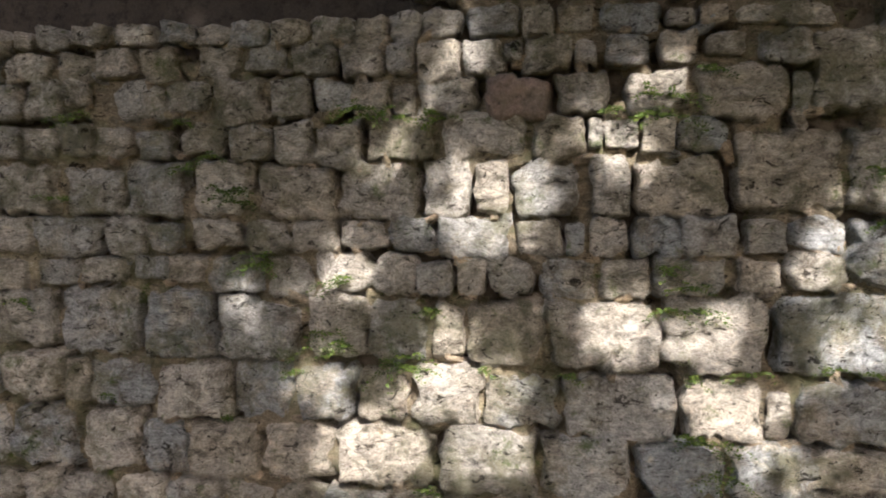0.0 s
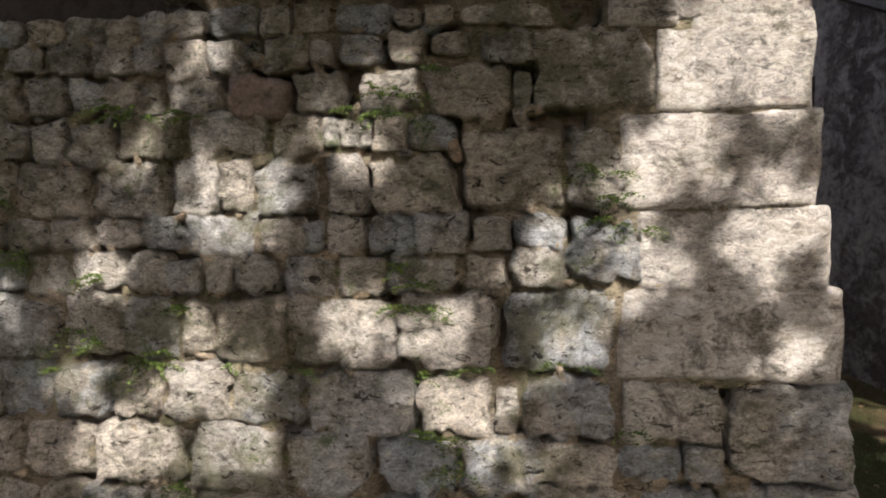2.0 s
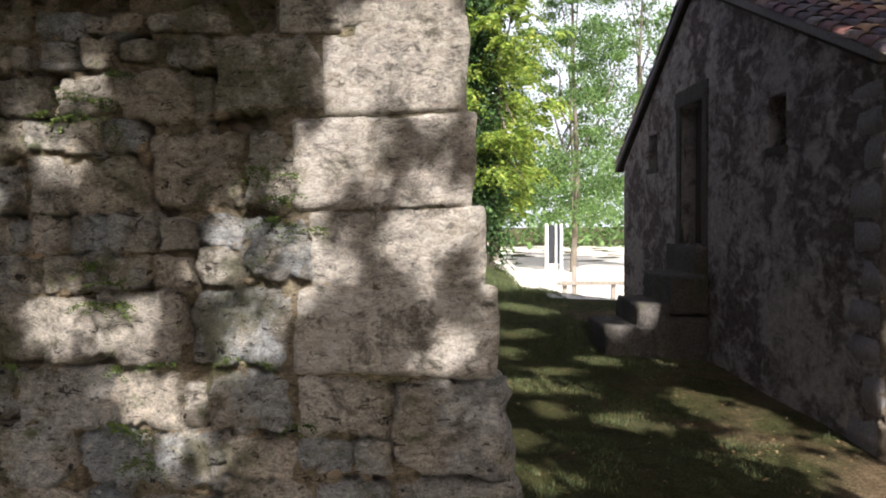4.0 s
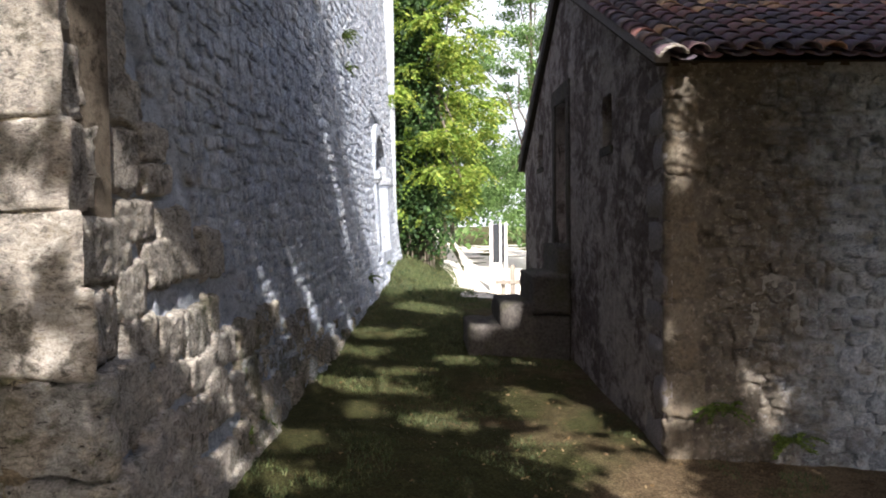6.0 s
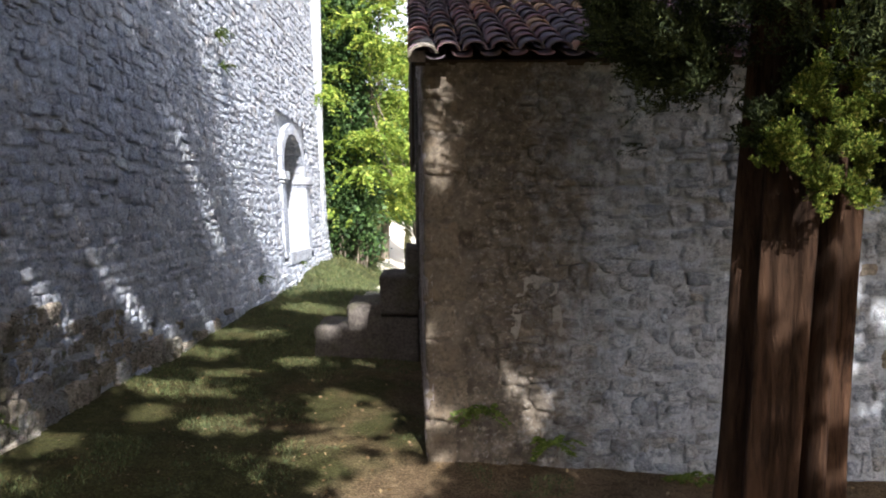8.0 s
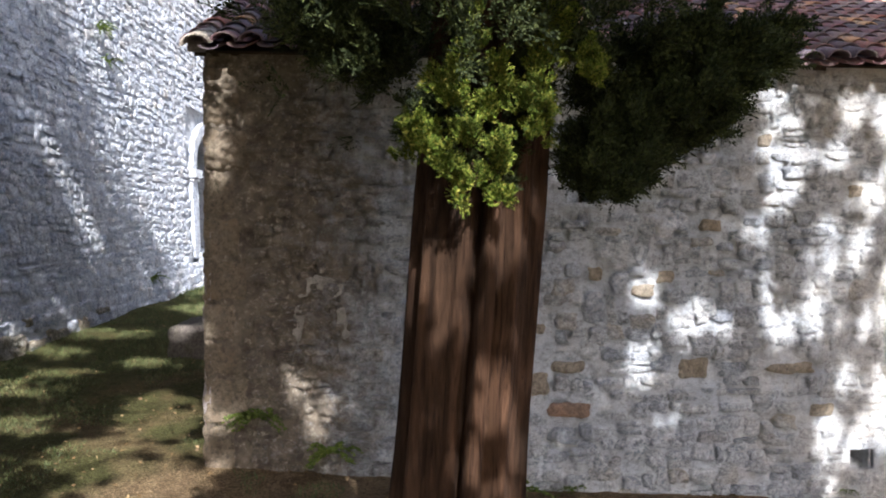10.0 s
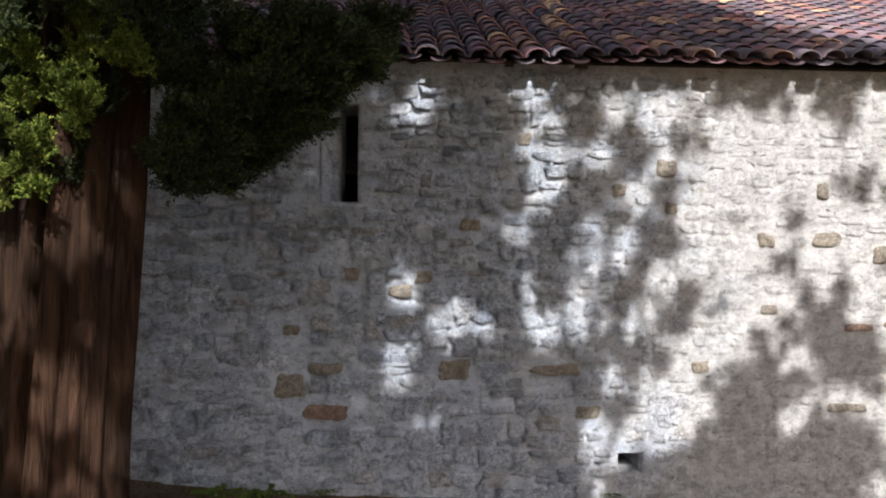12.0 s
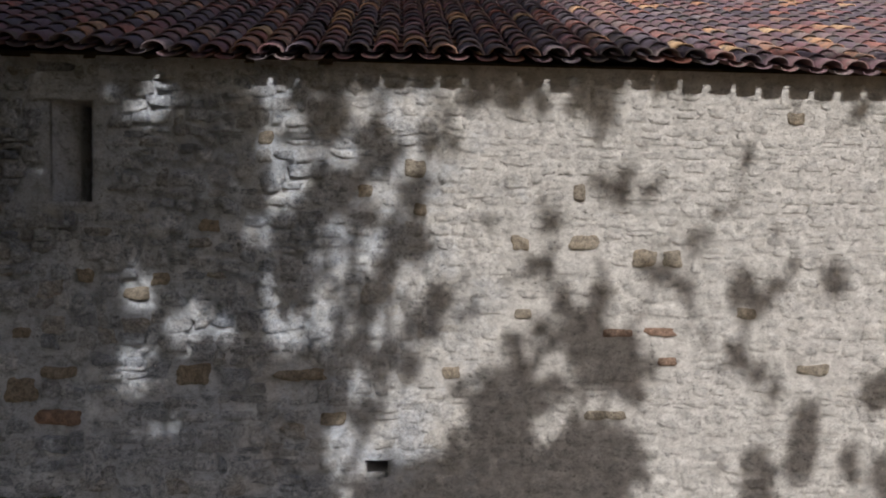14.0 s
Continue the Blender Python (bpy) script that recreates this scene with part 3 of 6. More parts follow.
def stone_block(a, b, z0, z1):
    ua, ub = u_of(a), u_of(b)
    w, h = ub - ua, z1 - z0
    pale = a > -3.75 and z0 > 1.1
    vs, fs = stone_shape(w + (0.04 if pale else srng.uniform(-.002, .01)), h + ((0.006 if z1 in (2.12, 1.15) else 0.04) if pale else srng.uniform(-.002, .01)), srng.uniform(0, 0.008) if pale else srng.uniform(-0.006, 0.026), srng, n=0,
                         power=26 if pale else srng.uniform(6, 12) if w > 0.28 else srng.uniform(4.2, 7.5), wob=0.016 if pale else 0.055, face=0.002, sink=0.04 if pale else 0.09, flat=0.985 if pale else 0.9, rough=0.008 if pale else 0.017, ragged=0.008 if pale else 0.03)
    red = (a, z0) == (-5.19, 2.14)
    ob = new("stone", mesh_from("stone", vs, fs, RED if red else QUOIN if pale else ASHLAR, True))
    ob.matrix_world = MA @ Matrix.Translation((ua + w / 2, 0, z0 + h / 2)) @ Matrix.Rotation(0 if pale else srng.uniform(-.025, .025), 4, "Y")
    hang(ob, front)
    if a > -7 and z0 > 0.4 and z1 < 2.7 and srng.random() < (0.25 if pale else 0.7):
        ob = new("chip_stone", chip_me[int(srng.integers(5))])
        ob.matrix_world = MA @ Matrix.Translation((ua + srng.uniform(0, w), srng.uniform(-.012, .002), z0 + srng.uniform(-.004, .012))) @ Matrix.Rotation(srng.uniform(-.5, .5) + (1.5 if srng.random() < .3 else 0), 4, "Y") @ Matrix.Scale(srng.uniform(.6, 1.5), 4)
        hang(ob, front)


def stones(blocks):
    for q in blocks:
        stone_block(*q)


def course(z0, z1, xs):
    for a, b in zip(xs, xs[1:]):
        stone_block(a, b, z0, z1)


stones([(-7.46, -7.25, 2.50, 2.60), (-7.23, -7.13, 2.51, 2.59), (-7.11, -6.96, 2.50, 2.60), (-6.95, -6.78, 2.51, 2.60), (-6.76, -6.57, 2.51, 2.60), (-6.54, -6.37, 2.50, 2.59), (-6.37, -6.23, 2.49, 2.57), (-6.23, -6.07, 2.47, 2.58), (-6.06, -5.89, 2.47, 2.57), (-5.90, -5.70, 2.47, 2.58), (-5.70, -5.57, 2.45, 2.57), (-5.56, -5.43, 2.47, 2.58), (-5.43, -5.28, 2.47, 2.59), (-5.26, -5.05, 2.47, 2.58), (-5.04, -4.92, 2.46, 2.58), (-4.91, -4.77, 2.47, 2.58), (-4.77, -4.52, 2.46, 2.57), (-4.51, -4.41, 2.47, 2.54), (-4.40, -4.29, 2.47, 2.55), (-4.26, -4.11, 2.47, 2.54), (-4.13, -4.01, 2.46, 2.56), (-4.09, -3.93, 2.45, 2.53), (-3.72, -3.50, 2.45, 2.59)])
stones([(-7.49, -7.31, 2.37, 2.50), (-7.29, -7.05, 2.36, 2.49), (-7.03, -6.85, 2.35, 2.48), (-6.84, -6.65, 2.37, 2.49), (-6.62, -6.46, 2.34, 2.49), (-6.39, -6.18, 2.36, 2.49), (-6.17, -5.99, 2.37, 2.48), (-5.98, -5.77, 2.35, 2.48), (-5.76, -5.58, 2.33, 2.47), (-5.57, -5.46, 2.33, 2.47), (-5.46, -5.28, 2.30, 2.47), (-5.27, -5.11, 2.32, 2.46), (-5.11, -5.04, 2.36, 2.45), (-5.04, -4.85, 2.32, 2.46), (-4.85, -4.76, 2.34, 2.44), (-4.74, -4.56, 2.34, 2.45), (-4.53, -4.40, 2.34, 2.45), (-4.37, -4.23, 2.36, 2.44), (-4.20, -3.99, 2.32, 2.44), (-4.01, -3.56, 2.14, 2.45), (-3.55, -3.45, 2.13, 2.41)])
stones([(-7.64, -7.43, 2.21, 2.37), (-7.41, -7.19, 2.20, 2.36), (-7.18, -7.00, 2.20, 2.38), (-6.98, -6.88, 2.24, 2.37), (-6.76, -6.53, 2.18, 2.36), (-6.52, -6.32, 2.21, 2.35), (-6.31, -6.08, 2.16, 2.35), (-6.07, -5.88, 2.18, 2.34), (-5.88, -5.71, 2.19, 2.33), (-5.72, -5.55, 2.14, 2.32), (-5.54, -5.46, 2.17, 2.30), (-5.45, -5.22, 2.17, 2.31), (-5.19, -4.93, 2.14, 2.31), (-4.92, -4.71, 2.16, 2.32), (-4.66, -4.42, 2.15, 2.32), (-4.40, -4.08, 2.12, 2.33), (-4.07, -4.01, 2.12, 2.30)])
stones([(-7.62, -7.35, 2.03, 2.18), (-7.34, -7.20, 2.03, 2.18), (-7.19, -7.03, 2.02, 2.16), (-7.03, -6.86, 2.04, 2.18), (-6.85, -6.68, 2.03, 2.16), (-6.67, -6.51, 2.02, 2.15), (-6.47, -6.25, 2.03, 2.16), (-6.24, -6.06, 2.00, 2.15), (-6.05, -5.88, 1.98, 2.17), (-5.87, -5.68, 1.97, 2.14), (-5.67, -5.38, 2.00, 2.16), (-5.36, -5.02, 1.99, 2.19), (-5.01, -4.80, 1.98, 2.15), (-4.79, -4.74, 2.02, 2.14), (-4.74, -4.60, 2.02, 2.14), (-4.60, -4.47, 1.99, 2.15), (-4.47, -4.29, 2.00, 2.13)])
stones([(-7.66, -7.36, 1.78, 2.01), (-7.34, -7.03, 1.79, 2.00), (-7.01, -6.72, 1.78, 1.98), (-6.72, -6.46, 1.77, 2.01), (-6.41, -6.15, 1.77, 2.01), (-6.13, -5.79, 1.75, 1.99), (-5.78, -5.45, 1.74, 2.01), (-5.44, -5.24, 1.75, 2.01), (-5.23, -5.09, 1.76, 1.99), (-5.09, -4.82, 1.76, 1.99), (-4.79, -4.63, 1.76, 2.01), (-4.63, -4.29, 1.75, 1.99), (-4.27, -3.89, 1.77, 2.08), (-3.88, -3.69, 1.77, 2.08)])
stones([(-7.64, -7.39, 1.61, 1.78), (-7.38, -7.16, 1.61, 1.78), (-7.16, -6.84, 1.60, 1.79), (-6.83, -6.62, 1.60, 1.79), (-6.60, -6.46, 1.62, 1.76), (-6.42, -6.20, 1.64, 1.76), (-6.18, -5.99, 1.61, 1.76), (-5.98, -5.78, 1.62, 1.76), (-5.78, -5.57, 1.63, 1.75), (-5.57, -5.39, 1.62, 1.76), (-5.38, -5.08, 1.59, 1.77), (-5.08, -4.88, 1.61, 1.75), (-4.88, -4.80, 1.61, 1.74), (-4.80, -4.64, 1.60, 1.76), (-4.63, -4.45, 1.61, 1.76), (-4.45, -4.25, 1.60, 1.76), (-4.23, -4.08, 1.62, 1.75), (-4.08, -3.88, 1.64, 1.75), (-4.05, -3.89, 1.62, 1.73), (-3.88, -3.62, 1.49, 1.74), (-3.62, -3.39, 1.48, 1.75)])
stones([(-7.65, -7.40, 1.43, 1.60), (-7.39, -7.19, 1.44, 1.60), (-7.16, -6.94, 1.48, 1.60), (-6.94, -6.72, 1.49, 1.60), (-6.69, -6.53, 1.50, 1.61), (-6.54, -6.36, 1.49, 1.61), (-6.36, -6.09, 1.45, 1.61), (-6.09, -5.88, 1.43, 1.61), (-5.88, -5.64, 1.46, 1.62), (-5.63, -5.46, 1.45, 1.61), (-5.46, -5.31, 1.44, 1.59), (-5.30, -5.18, 1.45, 1.61), (-5.18, -5.00, 1.45, 1.61), (-4.98, -4.76, 1.44, 1.61), (-4.75, -4.56, 1.44, 1.60), (-4.56, -4.28, 1.46, 1.61), (-4.26, -4.10, 1.47, 1.60), (-4.09, -3.88, 1.47, 1.64), (-4.05, -3.88, 1.49, 1.61)])
stones([(-7.74, -7.38, 1.19, 1.48), (-7.37, -7.06, 1.20, 1.46), (-7.04, -6.67, 1.17, 1.49), (-6.64, -6.32, 1.16, 1.46), (-6.31, -5.94, 1.17, 1.44), (-5.92, -5.65, 1.19, 1.46), (-5.67, -5.41, 1.16, 1.45), (-5.40, -5.26, 1.19, 1.41), (-5.26, -4.95, 1.16, 1.44), (-4.95, -4.52, 1.16, 1.44), (-4.52, -4.14, 1.16, 1.46), (-4.12, -3.69, 1.16, 1.48)])
stones([(-7.69, -7.36, 0.95, 1.17), (-7.35, -7.03, 0.97, 1.18), (-7.03, -6.91, 0.96, 1.15), (-6.91, -6.60, 0.93, 1.16), (-6.59, -6.26, 0.90, 1.16), (-6.26, -5.97, 0.92, 1.16), (-5.97, -5.71, 0.92, 1.15), (-5.71, -5.49, 0.92, 1.15), (-5.48, -5.19, 0.92, 1.18), (-5.19, -4.90, 0.92, 1.14), (-4.89, -4.45, 0.89, 1.15), (-4.45, -4.16, 0.90, 1.14), (-4.15, -4.06, 0.90, 1.11), (-4.06, -3.70, 0.90, 1.14), (-3.70, -3.33, 0.91, 1.14)])
stones([(-7.71, -7.31, 0.65, 0.93), (-7.30, -6.98, 0.67, 0.94), (-6.95, -6.67, 0.65, 0.93), (-6.67, -6.45, 0.65, 0.89), (-6.45, -6.13, 0.66, 0.89), (-6.12, -5.82, 0.67, 0.91), (-5.81, -5.40, 0.66, 0.92), (-5.39, -4.98, 0.64, 0.92), (-4.97, -4.63, 0.64, 0.91), (-4.61, -4.28, 0.65, 0.89), (-4.28, -3.97, 0.67, 0.91), (-4.02, -3.72, 0.74, 0.88), (-3.97, -3.69, 0.72, 0.89), (-3.71, -3.46, 0.76, 0.90), (-3.46, -3.33, 0.77, 0.90)])
# corner stones
for x0, z0, z1 in ((-3.50, 2.46, 2.62), (-3.44, 2.13, 2.46), (-3.69, 1.765, 2.12), (-3.38, 1.48, 1.76), (-3.69, 1.16, 1.47), (-3.32, 0.77, 1.15), (-3.33, 0.52, 0.76)):
    stone_block(x0, corner_x((z0 + z1) / 2), z0, z1)
course(0.50, 0.64, [-9.5, -9.2, -8.9, -8.65, -8.4, -8.1, -7.85, -7.60, -7.25, -7.06, -6.81, -6.57, -6.31, -6.08, -5.86, -5.58, -5.37, -5.10, -4.86, -4.60, -4.38, -4.16, -3.98])
course(0.57, 0.73, [-4.00, -3.63, -3.34])
for z0, z1 in ((0.66, 0.93), (0.94, 1.17), (1.18, 1.47), (1.48, 1.76), (1.77, 2.02), (2.03, 2.2), (2.21, 2.38), (2.39, 2.6)):
    course(z0, z1, [-9.4, -9.05, -8.75, -8.5, -8.2, -7.95, -7.68])
# upper and outer parts of the same wall
above = [(2.63, 2.86), (2.87, 3.06), (3.07, 3.3), (3.31, 3.5), (3.51, 3.75), (3.76, 4.0)]
for z0, z1 in above:
    xs = [-5.5]
    while xs[-1] < -3.45:
        xs.append(round(xs[-1] + srng.uniform(0.16, 0.42), 2))
    course(z0, z1, [x for x in xs if x < -3.2] + [corner_x(z1)])
for z0, z1 in [(0.02, 0.24), (0.25, 0.49)]:
    xs = [-9.5]
    while xs[-1] < -3.4:
        xs.append(round(xs[-1] + srng.uniform(0.18, 0.4), 2))
    course(z0, z1, [x for x in xs if x < -3.2] + [corner_x(z1)])

# ---- the old tower: long side wall with the arched doorway ----
B0, B1 = Vector((-3.03, CORNER[1] + 0.03, 0)), Vector((-2.39, 14.0, 0))
b_dir = (B1 - B0).normalized()
b_out = Vector((b_dir.y, -b_dir.x, 0))
LEN_B = (B1 - B0).length + 1.2
LEAN = 0.04
# the wall leans back a little as it rises
MB = frame_of(B0, b_dir, b_out) @ Matrix(((1, 0, 0, 0), (0, 1, -LEAN, LEAN), (0, 0, 1, 0), (0, 0, 0, 1)))
side_arch = (12.15, 14.35, 1.05, 2.65)
ARCH_U, ARCH_R = 13.25, 1.1


def big_top(u):
    """How high the big pale blocks reach along the side wall."""
    return 3.9 - 1.35 * u if u < 1.3 else max(0.62, 2.145 - 0.72 * (u - 1.3))


def big_stones(u, z):
    return z < max(0.62 + 0.25 * noise.noise(Vector((u * 1.9, 3.0, 0.5))), big_top(u) - 0.1 + 0.12 * noise.noise(Vector((u * 3, 4.0, z * 3))))


def flare(z):
    return 0.16 * max(0.0, 1.0 - z / 1.5) ** 1.5


holes_b = [side_arch]
for i in range(12):
    a0, a1 = math.pi * i / 12, math.pi * (i + 1) / 12
    holes_b.append((ARCH_U - ARCH_R * math.cos(a0), ARCH_U - ARCH_R * math.cos(a1), 2.65, 2.65 + 0.86 * math.sin((a0 + a1) / 2)))
holes_b2 = [(side_arch[0], side_arch[1], 1.05, 2.65)] + holes_b[1:]
merged = [(h[0], h[1], 1.05, h[3]) for h in holes_b[1:]]
side = wall_body("tower_wall_side", MB, [0.25, LEN_B], -0.3, lambda u: 8.5, 0.8, merged, LIME_JOINT, back=0.07)
tagged(side, "tall grey coursed rubble wall with a blind arched doorway", "wall", kind="structure")
rubble(MB, side, 0.35, LEN_B, 0.45, lambda u: 8.4, (0.2, 0.125), 0.007, 0.01, RUBBLE, RUBBLE_ALL,
       lambda c: abs(c.x - 3) + abs(c.z - 1.5) * 0.8, [(11.8, 14.8, 0.9, 3.78)] + [(0.26 * k, 0.26 * k + 0.27, 0, big_top(0.26 * k + 0.13) - 0.35) for k in range(1, 9)], 5, batter=flare, wob=0.14, power=4.0, loose=0.6, flat=0.78, rough=0.01, step=0.04, sink=0.03)
rubble(MB, side, 0.4, 2.5, 0.04, lambda u: big_top(u) + 0.05, (0.46, 0.27), 0.0, 0.014, QUOIN, QUOIN, lambda c: c.x, (), 8, most=90, batter=lambda z: flare(z) + 0.014, wob=0.09, power=11.0, loose=0.5, flat=0.96, rough=0.007,
       alt=(ASHLAR, ASHLAR, lambda c: c.x > 1.9 + 0.9 * noise.noise(Vector((c.x * 3.3, 8.0, c.z * 4)))))
rubble(MB, side, 1.9, LEN_B, 0.02, lambda u: 0.72 + 0.45 * min(1.0, max(0.0, (5.6 - u) / 3.0)) + 0.2 * noise.noise(Vector((u * 1.9, 3.0, 0.5))), (0.3, 0.19), 0.004, 0.014, ASHLAR, ASHLAR,
       lambda c: abs(c.x - 2), (), 6, most=150, batter=lambda z: flare(z) + 0.006, wob=0.13, power=7.0, flat=0.88, loose=0.6, rough=0.014, alt=(RUBBLE, RUBBLE_ALL, lambda c: c.x > 6.0 + 5.0 * noise.noise(Vector((c.x * 3.3, 2.0, c.z * 5)))))
for u0, u1, z1, step in ((0.3, 8.0, 5.0, 0.03), (7.95, 11.7, 6.0, 0.05)):
    fill_sheet("mortar", MB, u0, u1, -0.05, z1, step, -0.003, 0.011, 0.16, 0.025, LIME_JOINT, side, "grey lime mortar, washed out in places", lean=flare,
               limit=lambda u, z, v: v - 0.014 if big_stones(u, z) else v)
fill_sheet("mortar", MB, 0.3, 8.0, -0.05, 3.4, 0.03, -0.022, 0.01, 0.1, 0.06, EARTH_FILL, side, "tan earth mortar between the base stones", lean=flare,
           limit=lambda u, z, v: v if big_stones(u, z) else v - 0.06)
# big corner stones of the side wall
for k, (z0, z1) in enumerate([(0.02, 0.5), (0.51, 0.76), (0.77, 1.16), (1.17, 1.47), (1.48, 1.76), (1.77, 2.12), (2.13, 2.44), (2.45, 2.63), (2.64, 2.86), (2.87, 3.06), (3.07, 3.3), (3.31, 3.5), (3.51, 3.75), (3.76, 4.0)]):
    ln = (0.62, 0.38)[k % 2] if z0 > 0.7 else 0.8
    vs, fs = stone_shape(ln + 0.02, z1 - z0 + 0.012, 0.01, srng, 0, 0, 20, 0.025, 0.002, 0.06, 0.97, 0.009)
    ob = new("stone", mesh_from("stone", vs, fs, QUOIN, True))
    zm = (z0 + z1) / 2
    out = corner_x(zm) - B0.x - 0.012
    turn = -math.atan(max(0.0, out - flare(zm) - LEAN * (1 - zm)) / ln)
    ob.matrix_world = frame_of(B0, b_dir, b_out) @ Matrix.Translation((0.01, out, zm)) @ Matrix.Rotation(turn, 4, "Z") @ Matrix.Translation((ln / 2, 0, 0))
    hang(ob, side)
for k in range(14):
    z0 = 0.3 + k * 0.42
    ln = (0.55, 0.32)[k % 2]
    vs, fs = stone_shape(ln, 0.4, 0.02, srng, 5, 3, 8, 0.03, 0.005, 0.05)
    ob = new("stone", mesh_from("stone", vs, fs, RUBBLE, True))
    ob.matrix_world = MB @ Matrix.Translation((LEN_B - ln / 2, flare(z0) * 0.5, z0 + 0.2))
    hang(ob, side)

# arched doorway: jambs, imposts, arch stones, recessed infill
arch = thing("stone_doorway", "pale dressed stone doorway with round arch and moulded imposts", "doorway", MB @ Vector((ARCH_U, 0.0, 0.4)))


def arch_piece(name, u0, u1, v0, v1, z0, z1, mat, seed=0, label=""):
    ob = part(name, rough_box(u0, u1, v0, v1, z0, z1, 0.015, 1, 0.004, seed), mat, arch, label)
    ob.data.transform(MB)
    return ob


for i, (u0, u1) in enumerate(((side_arch[0] - 0.36, side_arch[0]), (side_arch[1], side_arch[1] + 0.5))):
    arch_piece("jamb", u0, u1, -0.3, 0.05, 0.95, 2.5, RUBBLE, i)
    arch_piece("impost", u0 - 0.06, u1 + 0.06, -0.3, 0.13, 2.5, 2.66, RUBBLE, i + 4)
    arch_piece("impost_moulding", u0 - 0.02, u1 + 0.02, -0.3, 0.09, 2.43, 2.5, RUBBLE, i + 8)
arch_piece("sill", side_arch[0] - 0.1, side_arch[1] + 0.1, -0.3, 0.08, 0.8, 1.05, RUBBLE, 3)
vn = 11
for i in range(vn):
    p = Pile()
    a0, a1 = math.pi * i / vn + 0.008, math.pi * (i + 1) / vn - 0.008
    q = [(ARCH_U - r * math.cos(a), 2.66 + rz * math.sin(a)) for r, rz, a in ((ARCH_R, 0.86, a0), (ARCH_R + .22, 1.08, a0), (ARCH_R + .22, 1.08, a1), (ARCH_R, 0.86, a1))]
    p.add([MB @ Vector((u, v, z)) for v in (0.03, -0.3) for u, z in q], [(3, 2, 1, 0), (4, 5, 6, 7), (0, 1, 5, 4), (1, 2, 6, 5), (2, 3, 7, 6), (3, 0, 4, 7)])
    p.object("arch_stone", RUBBLE, arch)
# Recess back and panel are dark: the opening's shade is in their colour.
arch_piece("infill", side_arch[0] - 0.1, side_arch[1] + 0.1, -0.78, -0.6, 0.9, 3.6, DARK_MORTAR, 9, "recess back in a dark tone that holds its shade")
arch_piece("dark_gap", side_arch[0] + 0.06, side_arch[0] + 1.2, -0.59, -0.55, 1.1, 2.55, IRON, 10, "dark panel standing in for the deep opening's shade")
# the other two sides close the tower
tower_back = wall_body("tower_wall_back", frame_of((-12.0, 14.4, 0), (9.6, 0.8, 0), (-0.8, 9.6, 0)), [0, 9.6], -0.3, lambda u: 8.5, 0.8, (), LIME_JOINT)
tagged(tower_back, "grey rubble wall", "wall", kind="structure")

# ---- the chapel ----
LEN_C, DEEP = 11.5, 7.0


def gable_top(y):
    return 2.78 + 0.445 * y if y < 3.75 else 2.78 + 0.445 * 3.75 - 0.59 * (y - 3.75)


MF = frame_of((0, 0, 0), (1, 0, 0), (0, -1, 0))
MG = frame_of((0, DEEP, 0), (0, -1, 0), (-1, 0, 0))
slot, vent = (2.47, 2.72, 1.82, 2.49), (4.57, 4.72, -0.06, 0.06)
chapel = wall_body("chapel_wall_front", MF, [0.012, LEN_C - 0.012], -1.2, lambda u: 2.78, 0.55, [slot, vent], LIME_PLASTER, back=0.03)
tagged(chapel, "low rubble stone wall with worn pale lime mortar", "wall", kind="structure")
door_hole = (DEEP - 4.2, DEEP - 3.44, 1.39, 3.1)
win_r, win_l = (DEEP - 1.80, DEEP - 1.46, 2.36, 2.84), (DEEP - 5.62, DEEP - 5.2, 2.42, 2.9)
gable = wall_body("chapel_wall_gable", MG, [0.03, DEEP - 3.75, DEEP - 0.03], -0.3, lambda u: gable_top(DEEP - u), 0.55, [door_hole, win_r, win_l], GABLE)
tagged(gable, "dark weather-stained rendered gable wall with stones showing", "wall", kind="structure")
for nm, m, ln, tp in (("chapel_wall_back", frame_of((LEN_C - .012, DEEP, 0), (-1, 0, 0), (0, 1, 0)), LEN_C - .024, lambda u: 2.5),
                      ("chapel_wall_end", frame_of((LEN_C, 0, 0), (0, 1, 0), (1, 0, 0)), DEEP, lambda u: gable_top(u))):
    tagged(wall_body(nm, m, [0, 3.75, ln] if ln == DEEP else [0, ln], -1.5, tp, 0.55, (), GABLE), "stained rendered wall", "wall", kind="structure")

# ---- chapel roof ----
PITCH = math.atan(0.445)
roof = thing("tiled_roof", "old clay barrel tile roof in dark red, grey and ochre", "roof", (0, 0, 2.72))
rp = Pile()
rp.add([(-0.06, 0.012, 2.77), (LEN_C + .06, 0.012, 2.77), (LEN_C + .06, 3.75, 4.43), (-0.06, 3.75, 4.43), (LEN_C + .06, 7.15, 2.47), (-0.06, 7.15, 2.47),
        (-0.06, 0.012, 2.81), (LEN_C + .06, 0.012, 2.81), (LEN_C + .06, 3.75, 4.485), (-0.06, 3.75, 4.485), (LEN_C + .06, 7.15, 2.53), (-0.06, 7.15, 2.53)],
       [(0, 3, 2, 1), (3, 5, 4, 2), (6, 7, 8, 9), (9, 8, 10, 11), (0, 1, 7, 6), (4, 5, 11, 10), (0, 6, 9, 3), (3, 9, 11, 5), (1, 2, 8, 7), (2, 4, 10, 8)])
# Deck coloured dark, with the shade under the eaves painted in.
rp.object("roof_deck", DARK_MORTAR, roof)


